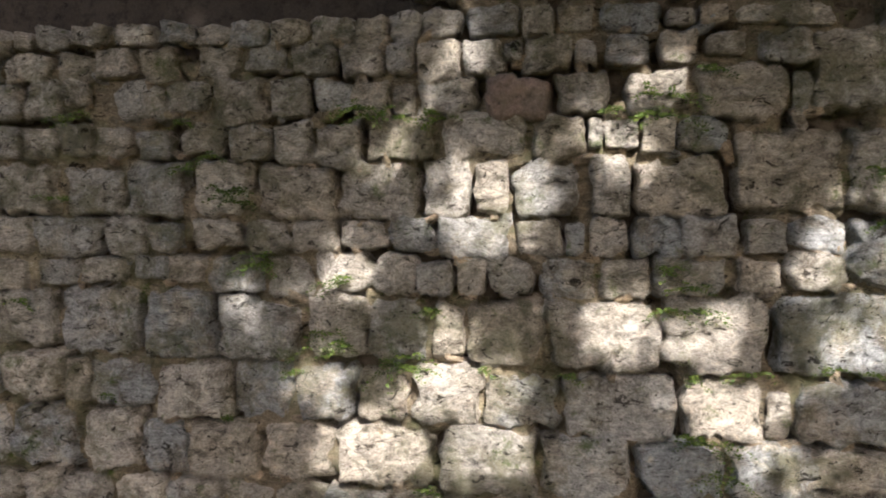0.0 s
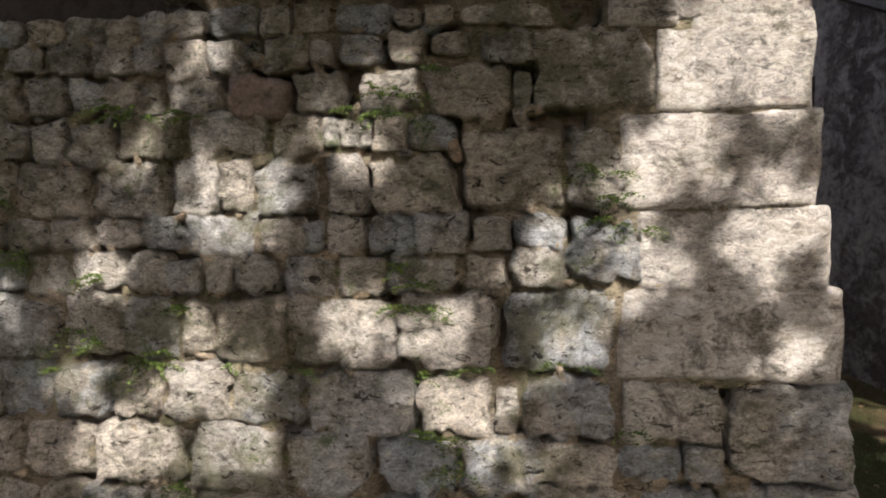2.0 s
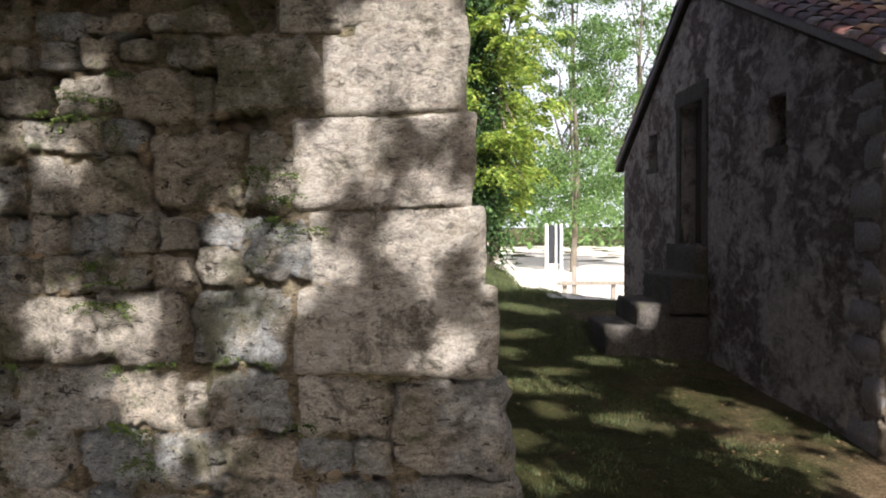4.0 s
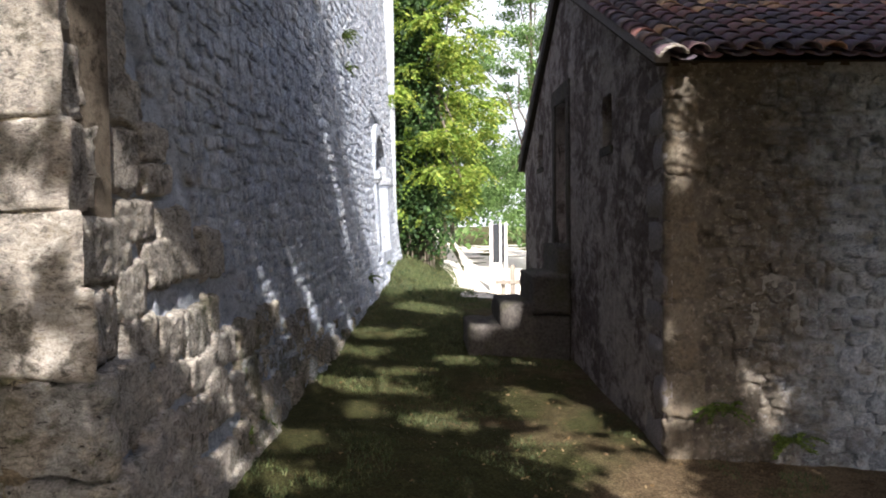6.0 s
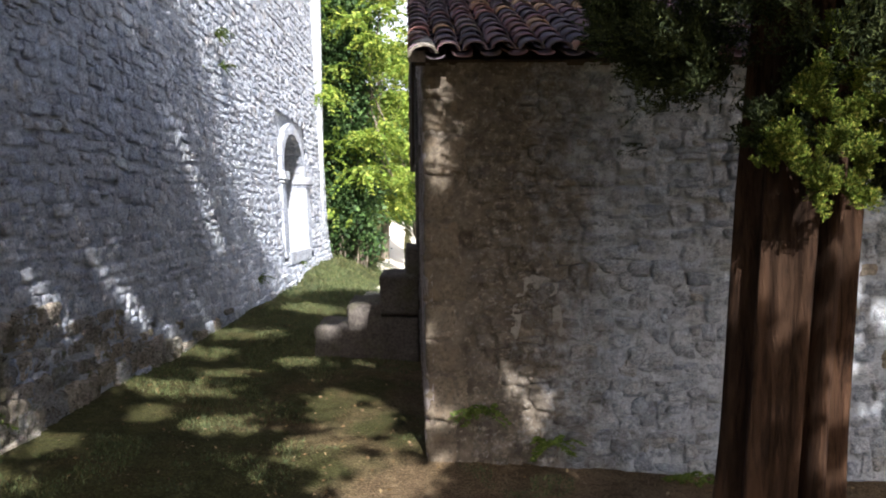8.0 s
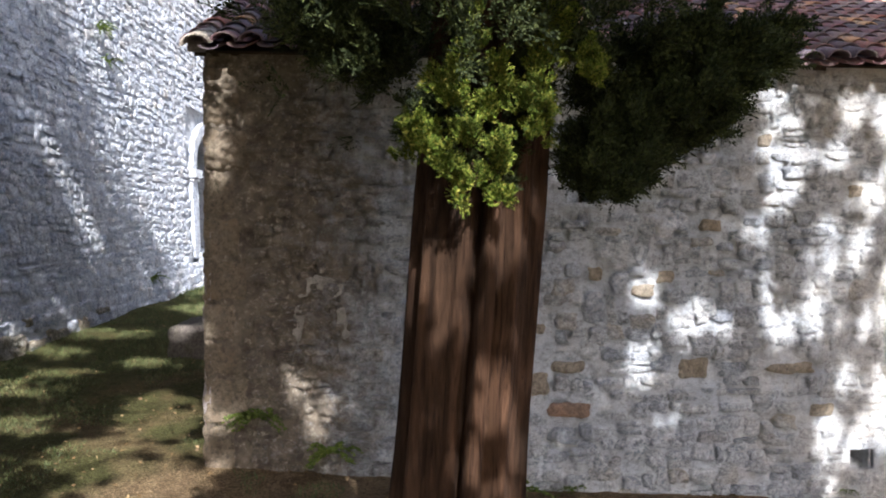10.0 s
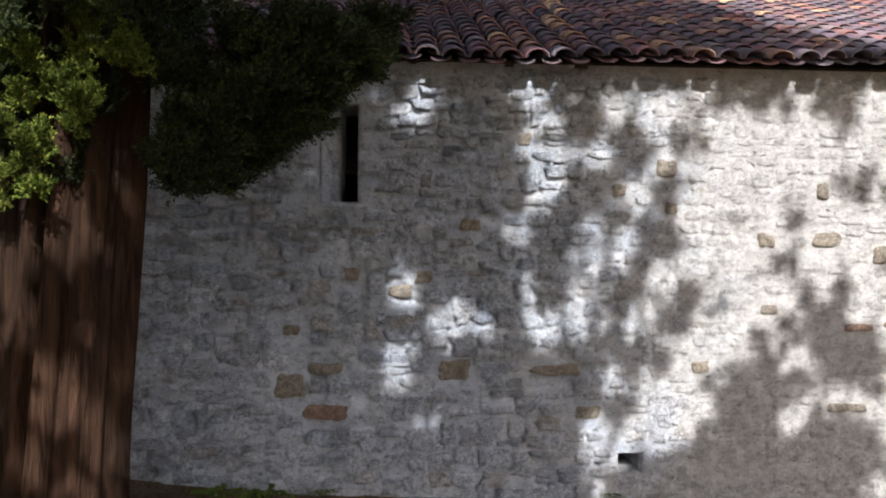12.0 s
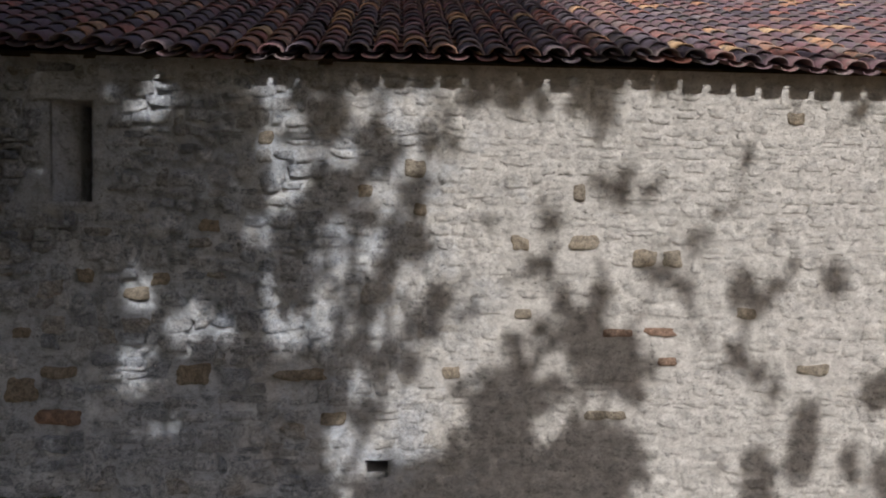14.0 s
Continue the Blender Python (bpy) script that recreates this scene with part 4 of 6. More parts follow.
def barrel(r0, r1, ln, thick, up):
    """A tapered half-round tile, lower end at y = 0, running up along +y."""
    p, n = Pile(), 6
    for y, r in ((0, r0), (ln, r1)):
        for q in (r, r - thick):
            for i in range(n + 1):
                a = math.pi * i / n
                p.v.append((-q * math.cos(a), y, q * math.sin(a) * up))
    k = n + 1
    for i in range(n):
        p.f += [(i, i + 1, 2 * k + i + 1, 2 * k + i), (k + i + 1, k + i, 3 * k + i, 3 * k + i + 1), (i + 1, i, k + i, k + i + 1), (2 * k + i, 2 * k + i + 1, 3 * k + i + 1, 3 * k + i)]
    return p


cover, channel = barrel(0.086, 0.068, 0.36, 0.014, 0.7), barrel(0.072, 0.088, 0.36, 0.012, -0.42)
cover_me = mesh_from("roof_tile", cover.v, cover.f, TILE, True)
channel_me = mesh_from("channel_tile", channel.v, channel.f, TILE, True)
trng = np.random.default_rng(11)
mass = Pile()
cols = int((LEN_C + 0.1) / 0.188)
for slope, rows in ((1, 20), (-1, 18)):
    for c in range(cols + 1):
        x = -0.02 + c * 0.188
        wave = 0.02 * math.sin(x * 1.3) + 0.012 * math.sin(x * 3.1)
        for r in range(rows):
            for kind in (0, 1):
                d = r * 0.207 + trng.uniform(-.012, .012) + (0.0 if kind == 0 else -0.02)
                if slope == 1:
                    y, z, rx = -0.17 + d * math.cos(PITCH), 2.735 + d * math.sin(PITCH) + wave, PITCH
                else:
                    y, z, rx = 7.22 - d * 0.865, 2.51 + d * 0.502, -0.525
                z += 0.068
                m = Matrix.Translation((x + (0 if kind == 0 else 0.094) + trng.uniform(-.008, .008), y, z + (0.018 if kind == 0 else 0.008)))
                m = m @ (Matrix.Rotation(rx - 0.07, 4, "X") if slope == 1 else Matrix.Rotation(math.pi, 4, "Z") @ Matrix.Rotation(-rx - 0.07, 4, "X"))
                m = m @ Matrix.Rotation(trng.uniform(-.05, .05), 4, "Z") @ Matrix.Rotation(trng.uniform(-.06, .06), 4, "Y")
                near = slope == 1 and x < 8.6 and (r < 6 if kind == 0 else r < 1)
                if near:
                    ob = new("roof_tile" if kind == 0 else "channel_tile", cover_me if kind == 0 else channel_me)
                    ob.matrix_world = m
                    hang(ob, roof)
                else:
                    src = cover if kind == 0 else channel
                    mass.add([tuple(m @ Vector(v)) for v in src.v], src.f)
tagged(mass.object("roof_tiles", TILE_ALL, roof, smooth=True), kind="stuff")
lump = barrel(0.105, 0.085, 0.34, 0.022, 0.7)
corner_tile = new("verge_tile", mesh_from("verge_tile", lump.v, lump.f, QUOIN, True))
corner_tile.matrix_world = Matrix.Translation((0.0, -0.19, 2.8)) @ Matrix.Rotation(PITCH, 4, "X") @ Matrix.Rotation(-0.12, 4, "Y")
hang(corner_tile, roof, "pale corner tile")
ridge = Pile()
for i in range(29):
    q = barrel(0.11, 0.09, 0.45, 0.016, 1.0)
    m = Matrix.Translation((-0.05 + i * 0.4, 3.75, 4.53)) @ Matrix.Rotation(-math.pi / 2, 4, "Z") @ Matrix.Rotation(0.03, 4, "X")
    ridge.add([tuple(m @ Vector(v)) for v in q.v], q.f)
ridge.object("ridge_tiles", TILE_ALL, roof, smooth=True)
for nm, pts in (("verge_front", ((-0.04, 2.815), (3.75, 4.5))), ("verge_back", ((3.75, 4.5), (7.2, 2.51)))):
    (ya, za), (yb, zb) = pts
    p = Pile()
    p.add([(x, y, z) for x in (-0.09, 0.02) for y, z in ((ya, za - 0.03), (yb, zb - 0.03), (yb, zb + 0.045), (ya, za + 0.045))],
          [(0, 1, 2, 3), (7, 6, 5, 4), (0, 3, 7, 4), (1, 5, 6, 2), (3, 2, 6, 7), (0, 4, 5, 1)])
    p.object(nm, DARK_STONE, roof)
floor_in = Pile()
floor_in.box(0.5, LEN_C - .5, 0.5, DEEP - .5, -0.35, -0.3)
tagged(floor_in.object("chapel_floor", DARK_MORTAR), "dark earth floor inside the chapel", "floor", kind="structure")

# ---- gable: door, windows, steps ----
door = thing("wooden_door", "closed dark weathered plank door in a stone frame", "door", (0.2, 3.82, 1.39))
for i in range(5):
    part("plank", rough_box(0.17, 0.21, 3.455 + i * 0.146, 3.455 + i * 0.146 + 0.142, 1.4, 3.08, 0.006, 1, 0.002, i), DOOR_WOOD, door)
part("lintel", rough_box(-0.03, 0.3, 3.3, 4.4, 3.1, 3.3, 0.015, 2, 0.006, 21), STEP, door)
for i, y in enumerate((3.3, 4.2)):
    part("jamb", rough_box(-0.03, 0.16, y + 0.005, y + 0.14, 1.39, 3.1, 0.012, 2, 0.006, 30 + i), STEP, door)
for nm, h in (("window_1", win_r), ("window_2", win_l)):
    w = thing(nm, "small dark square window opening in a rendered wall", "window", (0.3, DEEP - (h[0] + h[1]) / 2, h[2]), kind="structure")
    part("shutter", rough_box(0.3, 0.33, DEEP - h[1] - .01, DEEP - h[0] + .01, h[2] - .01, h[3] + .01, 0.004, 1, 0.001, 5), DOOR_WOOD, w)
    part("window_sill", rough_box(-0.02, 0.28, DEEP - h[1] - .04, DEEP - h[0] + .04, h[2] - .07, h[2] + .004, 0.01, 1, 0.004, 6), STEP, w)
steps = thing("stone_steps", "rough dark mossy stone block steps up to a door", "steps", (-0.6, 3.7, 0.1))
for nm, b, sd in (("step", (-1.2, -0.62, 3.2, 4.15, 0.0, 0.5), 1), ("step", (-0.83, -0.44, 3.22, 4.2, 0.0, 0.75), 2), ("step", (-0.46, -0.02, 3.18, 4.3, 0.62, 1.07), 3), ("step", (-0.5, -0.02, 3.2, 4.28, 0.0, 0.6), 7),
                  ("threshold", (-0.16, 0.16, 3.3, 4.35, 1.03, 1.39), 4)):
    part(nm, rough_box(*b, 0.045, 5, 0.014, sd), STEP, steps, smooth=True)

# stones showing through on the gable, quoins and rubble on the front
rubble(MG, gable, 0.15, DEEP - 0.3, 0.05, lambda u: gable_top(DEEP - u) - 0.12, (0.17, 0.12), 0.03, 0.004, GABLE, GABLE,
       lambda c: c.x, [(h[0] - .1, h[1] + .1, h[2] - .1, h[3] + .2) for h in (door_hole, win_r, win_l)], 21, most=0, wob=0.16, power=3.6)
qz = [-0.1, 0.28, 0.62, 0.86, 1.12, 1.42, 1.7, 2.02, 2.3, 2.55, 2.7]
for k, (z0, z1) in enumerate(zip(qz, qz[1:])):
    ln = (0.22, 0.31, 0.25)[k % 3]
    vs, fs = stone_shape(ln, z1 - z0 - 0.002, 0.005, srng, 0, 0, 20, 0.01, 0.001, 0.04, 0.96, 0.008)
    ob = new("stone", mesh_from("stone", vs, fs, OLD_QUOIN, True))
    ob.matrix_world = MF @ Matrix.Translation((ln / 2 - 0.005, 0, (z0 + z1) / 2))
    hang(ob, chapel)
    vs, fs = stone_shape((0.5, 0.3, 0.42)[k % 3], z1 - z0 - 0.012, 0.015, srng, 5, 3, 9, 0.02, 0.004, 0.05)
    ob = new("stone", mesh_from("stone", vs, fs, DARK_STONE, True))
    ob.matrix_world = MG @ Matrix.Translation((DEEP - (0.5, 0.3, 0.42)[k % 3] / 2 + 0.005, 0, (z0 + z1) / 2))
    hang(ob, gable)
bricks = [(6.31, 0.96, 0.22, 0.05, BRICK), (6.61, 0.97, 0.23, 0.05, BRICK), (6.67, 0.76, 0.13, 0.05, BRICK), (6.06, 1.59, 0.2, 0.1, OCHRE), (6.49, 1.48, 0.18, 0.12, OCHRE), (6.69, 1.48, 0.14, 0.12, OCHRE), (4.88, 2.08, 0.15, 0.12, OCHRE), (3.87, 2.27, 0.09, 0.08, OCHRE), (4.54, 1.92, 0.1, 0.08, OCHRE), (3.5, 1.67, 0.13, 0.08, OCHRE), (5.15, 0.68, 0.12, 0.08, OCHRE), (6.02, 1.94, 0.08, 0.11, OCHRE), (5.61, 1.58, 0.12, 0.1, OCHRE), (7.73, 0.7, 0.25, 0.07, OCHRE)]
bricks += [(7.23, 1.1, 0.14, 0.08, OCHRE), (4.92, 1.8, 0.09, 0.08, OCHRE), (7.55, 2.48, 0.12, 0.08, OCHRE), (3.39, 0.66, 0.23, 0.14, OCHRE), (3.02, 1.21, 0.17, 0.08, OCHRE), (2.5, 0.67, 0.22, 0.07, OCHRE), (6.23, 0.38, 0.32, 0.06, OCHRE), (4.34, 0.36, 0.17, 0.09, OCHRE), (5.64, 1.09, 0.12, 0.06, OCHRE), (2.26, 0.55, 0.2, 0.17, OCHRE), (2.51, 0.37, 0.31, 0.1, BRICK), (2.68, 1.33, 0.09, 0.09, OCHRE), (3.18, 1.31, 0.11, 0.08, OCHRE), (2.27, 0.94, 0.11, 0.07, OCHRE), (4.11, 0.66, 0.33, 0.07, OCHRE)]
for x, z, w, h, mat in bricks:
    vs, fs = stone_shape(w + .01, h + .01, 0.009, srng, 0, 0, 6, 0.09, 0.002, 0.03, 0.8, 0.007)
    ob = new("stone", mesh_from("stone", vs, fs, mat, True))
    ob.matrix_world = MF @ Matrix.Translation((x, 0, z))
    hang(ob, chapel)
skip = [(-.1, 0.24, -.3, 2.8), (slot[0] - .02, slot[1] + .02, slot[2] - .03, slot[3] + .08), (vent[0] - .02, vent[1] + .02, vent[2] - .02, vent[3] + .06)]
skip += [(x - w / 2, x + w / 2, z - h / 2, z + h / 2) for x, z, w, h, _ in bricks]
rubble(MF, chapel, 0.05, LEN_C, -0.85, lambda u: 2.77, (0.15, 0.095), 0.006, 0.014, FIELD, FIELD_ALL,
       lambda c: abs(c.x - 3.6) + abs(c.z - 1.3), skip, 31, most=290, wob=0.16, power=5.0, loose=0.75, flat=0.82, rough=0.018, step=0.036, sink=0.035, relief=lambda u: 1.0 - 0.93 * min(1.0, max(0.0, (u - 3.6) / 1.6)))
fill_sheet("mortar", MF, 0.02, 9.6, -0.85, 2.8, 0.02, -0.003, 0.007, 0.08, 0.024, LIME_PLASTER, chapel, "worn pale lime mortar between the stones", [slot, vent],
           limit=lambda u, z, v: max(v, -0.004) if u > 4.3 else v)
for nm, b, sd in (("lintel", (slot[0] - .12, slot[1] + .12, -0.012, 0.5, slot[3] + .002, slot[3] + .09), 3), ("sill", (slot[0] - .06, slot[1] + .06, -0.01, 0.5, slot[2] - .05, slot[2] - .002), 4)):
    ob = part(nm, rough_box(*b, 0.008, 2, 0.004, sd), LIME_PLASTER, chapel)

wedge = Pile()
wedge.add([(slot[0] + .002, 0.01, z) for z in (slot[2] + .002, slot[3] - .002)] + [(slot[0] + .002, 0.53, z) for z in (slot[2] + .002, slot[3] - .002)] + [(slot[0] + .135, 0.5, z) for z in (slot[2] + .002, slot[3] - .002)] + [(slot[0] + .12, 0.16, z) for z in (slot[2] + .002, slot[3] - .002)],
          [(0, 1, 7, 6), (6, 7, 5, 4), (4, 5, 3, 2), (2, 3, 1, 0), (0, 6, 4, 2), (1, 3, 5, 7)])
wedge.object("splayed_reveal", LIME_PLASTER, chapel)

# a pale patch of newer plaster, roughly a small arch
for k in range(7):
    a = math.pi * (k + .5) / 7
    pu, pz = (0.78 - 0.14 * math.cos(a), 1.12 + 0.14 * math.sin(a)) if 0 < k < 6 else (0.78 - (0.15 if k == 0 else -0.15), 0.98)
    vs, fs = stone_shape(0.085, 0.1 if 0 < k < 6 else 0.24, 0.008, srng, 0, 0, 3, 0.2, 0.002, 0.02, 0.7, 0.012)
    ob = new("plaster_patch", mesh_from("plaster_patch", vs, fs, PATCH, True))
    ob.matrix_world = MF @ Matrix.Translation((pu, 0.004, pz))
    hang(ob, chapel, "pale plaster patch")

# ---- foliage helpers ----
def leaf_mass(centres, dirs, size, ratio, rng, droop=0.0, fold=True):
    """Many small leaves: each a folded quad round its place."""
    n = len(centres)
    c = np.asarray(centres, float)
    d = np.asarray(dirs, float) + rng.normal(0, .35, (n, 3))
    d[:, 2] -= droop
    d /= np.linalg.norm(d, axis=1)[:, None] + 1e-9
    side = np.cross(d, rng.normal(0, 1, (n, 3)))
    side /= np.linalg.norm(side, axis=1)[:, None] + 1e-9
    s = size * rng.uniform(.6, 1.3, n)[:, None]
    nor = np.cross(d, side)
    a, b = c - d * s * .5, c + d * s * .5
    l, r = c - side * s * ratio * .5 + nor * s * .12, c + side * s * ratio * .5 + nor * s * .12
    v = np.stack([a, l, b, r], 1).reshape(-1, 3)
    i = np.arange(n)[:, None] * 4
    return v, np.concatenate([i + np.array([[0, 2, 1]]), i + np.array([[0, 3, 2]])], 0) if fold else i + np.array([[0, 1, 2, 3]])


def mesh_np(name, v, f, mat):
    me = bpy.data.meshes.new(name)
    me.vertices.add(len(v))
    me.vertices.foreach_set("co", np.asarray(v, np.float32).ravel())
    k = f.shape[1]
    me.loops.add(f.size)
    me.loops.foreach_set("vertex_index", f.astype(np.int32).ravel())
    me.polygons.add(len(f))
    me.polygons.foreach_set("loop_start", np.arange(0, f.size, k, dtype=np.int32))
    me.materials.append(mat)
    me.update(calc_edges=True)
    me.validate()
    return me


def limb(path, r0, r1, sides=7):
    """A tapered, bent branch."""
    p, n = Pile(), len(path)
    for i, c in enumerate(path):
        c = Vector(c)
        t = (Vector(path[min(i + 1, n - 1)]) - Vector(path[max(i - 1, 0)])).normalized()
        a = t.orthogonal().normalized()
        b = t.cross(a)
        r = r0 + (r1 - r0) * i / (n - 1)
        p.v += [tuple(c + (a * math.cos(6.2832 * k / sides) + b * math.sin(6.2832 * k / sides)) * r) for k in range(sides)]
    for i in range(n - 1):
        for k in range(sides):
            p.f.append((i * sides + k, i * sides + (k + 1) % sides, (i + 1) * sides + (k + 1) % sides, (i + 1) * sides + k))
    p.f.append(tuple(range((n - 1) * sides, n * sides)))
    return p


def bent(a, b, rng, k=5, sag=0.1):
    a, b = np.array(a, float), np.array(b, float)
    ln = np.linalg.norm(b - a)
    return [tuple(a + (b - a) * t + rng.normal(0, sag * ln * .35, 3) * math.sin(math.pi * t)) for t in np.linspace(0, 1, k)]


# ---- the cypress in front of the chapel ----
crng = np.random.default_rng(3)
cypress = thing("cypress_tree", "old cypress with thick reddish fibrous trunk and dense dark foliage", "tree", (1.63, -1.95, -0.12))
tp, sides_n = Pile(), 132
levels = np.linspace(-0.25, 7.0, 40)
for z in levels:
    r = 0.243 + 0.05 * max(0, (0.9 - z) / 0.9) ** 2 + 0.06 * max(0, (0.2 - z)) - 0.024 * max(0, z - 1.8)
    cx, cy = 1.56 + 0.068 * min(z - 0.53, 2.2), -1.95 + 0.01 * z
    for k in range(sides_n):
        a = 6.2832 * k / sides_n
        f = 1 + 0.05 * math.sin(3 * a + 0.4) + 0.22 * abs(math.sin(3.5 * a + 0.9 + z * 0.08)) - 0.13 + 0.045 * math.sin(11 * a + z * .4) + 0.03 * math.sin(19 * a + z * 0.7)
        for g, wd in ((-1.2, .09), (-2.3, .1), (-0.6, .12), (-2.9, .1), (0.5, .12), (1.5, .14), (2.5, .1)):
            dlt = (a - g - 0.03 * z + math.pi) % 6.2832 - math.pi
            f -= 0.16 * math.exp(-(dlt / wd) ** 2)
        # the deep cleft between the two stems
        f -= 0.72 * math.exp(-(((a - 4.58 - 0.03 * z) / .085) ** 2))
        tp.v.append((cx + r * (f + 0.03) * math.cos(a), cy + r * (f + 0.03) * math.sin(a), z))
for i in range(len(levels) - 1):
    for k in range(sides_n):
        tp.f.append((i * sides_n + k, i * sides_n + (k + 1) % sides_n, (i + 1) * sides_n + (k + 1) % sides_n, (i + 1) * sides_n + k))
tp.object("trunk", BARK, cypress, smooth=True)


def cypress_edge(z, a):
    """Crown radius by height and bearing."""
    base = 1.15 * np.clip((z - 1.75) / 1.5, 0.3, 1) ** 0.7 * np.clip((8.5 - z) / 5.0, 0, 1)
    return base * (1 + 0.1 * np.sin(3 * a + z) + 0.08 * np.sin(7 * a - 2 * z))


lumps = []
for z in np.linspace(2.55, 8.3, 22):
    n = int(24 * max(0.15, (8.8 - z) / 6.3))
    for k in range(n):
        a = crng.uniform(0, 6.2832)
        r = float(cypress_edge(z, a)) * math.sqrt(crng.uniform(0.12, 1.0))
        lumps.append((1.66 + r * math.cos(a), -1.95 + r * math.sin(a), z + crng.uniform(-.2, .2), 0.24))
young = []
# billows: loose yellow-tipped ones over the trunk, sunlight in their colour, a wide dark skirt to one side, a thinner
# one behind
for y, depth, r, many, spots in ((-2.32, 0.03, 0.034, 3, [(1.56, 2.39), (1.55, 2.23), (1.47, 2.14), (1.49, 2.07), (1.61, 2.07), (1.66, 2.19), (1.72, 2.14), (1.79, 2.10), (1.84, 2.07), (1.36, 2.00), (1.41, 1.96), (1.38, 1.88), (1.46, 1.85), (1.52, 1.78), (1.58, 1.94), (1.67, 1.93), (1.68, 1.87), (1.81, 1.99), (1.82, 2.39), (1.86, 2.41), (1.84, 2.30), (1.85, 2.23), (1.91, 2.39), (1.67, 1.76), (1.98, 2.26), (2.03, 2.21)]),
                                 (-1.95, 0.12, 0.065, 7, [(2.12, 2.21), (2.21, 2.14), (2.28, 2.02), (2.38, 2.05), (2.25, 1.92), (2.40, 1.95), (2.48, 2.00), (2.57, 2.03), (2.62, 2.10), (2.67, 2.18), (2.76, 2.25), (2.84, 2.34), (2.89, 2.45), (2.13, 1.98), (2.08, 1.89), (2.13, 1.82), (2.26, 1.82), (2.51, 2.15), (2.41, 2.25), (2.62, 2.29), (2.68, 2.39), (2.53, 2.43), (2.32, 2.39)]),
                                 (-1.7, 0.12, 0.085, 5, [(0.83, 2.56), (0.95, 2.54), (0.92, 2.44), (1.04, 2.46), (1.07, 2.34), (1.17, 2.52), (1.19, 2.37), (1.27, 2.30), (1.14, 2.27), (1.29, 2.47)])):
    for x, z in spots:
        for k in range(many):
            (young if y < -2.2 else lumps).append((x + crng.normal(0, .02), y + crng.normal(0, depth), z + (.05 if y < -1.8 else .09) + crng.normal(0, .02), r * crng.uniform(.7, 1.3)))
        if y < -2.2:
            lumps.append((x + 0.02 + crng.normal(0, .03), -2.12, z + .1 + crng.normal(0, .03), 0.06))
for nm, lo, hi, sprays, size, ln in (("foliage", 0, 3.4, 70, 0.021, 0.1), ("upper_foliage", 3.4, 20, 9, 0.06, 0.3), ("young_foliage", 0, 9, 45, 0.015, 0.055)):
    mine = np.array([q for q in (young if nm == "young_foliage" else lumps) if lo <= q[2] < hi])
    core = np.repeat(mine, sprays, 0)
    n = len(core)
    knots = crng.normal(0, .55, (len(mine), 7, 3))
    pick = crng.integers(7, size=n)
    near = crng.normal(0, .1, (n, 3))
    off = (knots[np.repeat(np.arange(len(mine)), sprays), pick] + near) * core[:, 3:4]
    way = off / core[:, 3:4] * .6 + near * 4 + (core[:, :3] - np.array([1.66, -1.95, 0])) * np.array([.8, .8, 0]) + np.array([0, 0, .75])
    way /= np.linalg.norm(way, axis=1)[:, None]
    across = np.cross(way, crng.normal(0, 1, (n, 3)))
    across /= np.linalg.norm(across, axis=1)[:, None]
    cc, dd = [], []
    for q in np.linspace(0.1, 1, 8):
        for w in (-1, 1):
            d = way * 1.3 + across * w
            cc.append(core[:, :3] + off + way * ln * (q - .4) + across * w * size * .9 * (1.2 - q))
            dd.append(d * 2)
    v, f = leaf_mass(np.concatenate(cc), np.concatenate(dd), size, 0.4, crng)
    hang(new(nm, mesh_np(nm, v, f, CYPRESS_TIPS if nm == "young_foliage" else CYPRESS)), cypress, "yellow-green young tips, sunlight in the colour" if nm == "young_foliage" else "")
for k in range(14):
    a, z = crng.uniform(0, 6.28), crng.uniform(3.3, 6)
    q = limb(bent((1.65, -1.95, z - .2), (1.65 + math.cos(a) * .8, -1.95 + math.sin(a) * .8, z + .35), crng), 0.05, 0.015)
    q.object("branch", BARK, cypress, smooth=True)

# ---- unseen shade trees behind the path; leaves left out along the sun's rays to cast chosen spots ----
sun_spot_cuts = []


def cut_for_sun(spots):
    sun_spot_cuts.extend(spots)


# Spots on the y = 0 plane, placed to fit the camera's view.
cut_for_sun([(-6.09, -0.11, 0.11, 0.08), (-5.67, -0.45, 0.08, 0.08), (-5.51, 0.17, 0.10, 0.08), (-5.53, -0.04, 0.15, 0.07), (-5.06, -0.51, 0.08, 0.08), (-4.75, -0.60, 0.12, 0.07), (-4.35, -0.31, 0.07, 0.12), (-4.36, -0.43, 0.05, 0.05), (-4.01, -0.51, 0.10, 0.08), (-5.36, 0.09, 0.07, 0.06), (-5.45, -0.69, 0.12, 0.07), (-5.55, -0.93, 0.18, 0.11), (-5.98, -0.85, 0.17, 0.11), (-6.21, -0.58, 0.10, 0.07), (-5.13, 0.25, 0.03, 0.06), (-5.04, 0.15, 0.07, 0.03), (-5.60, 0.66, 0.03, 0.03), (-4.94, 0.40, 0.07, 0.03), (-4.53, -0.85, 0.07, 0.08), (-4.67, -0.88, 0.08, 0.07), (-4.53, -1.12, 0.10, 0.10)])
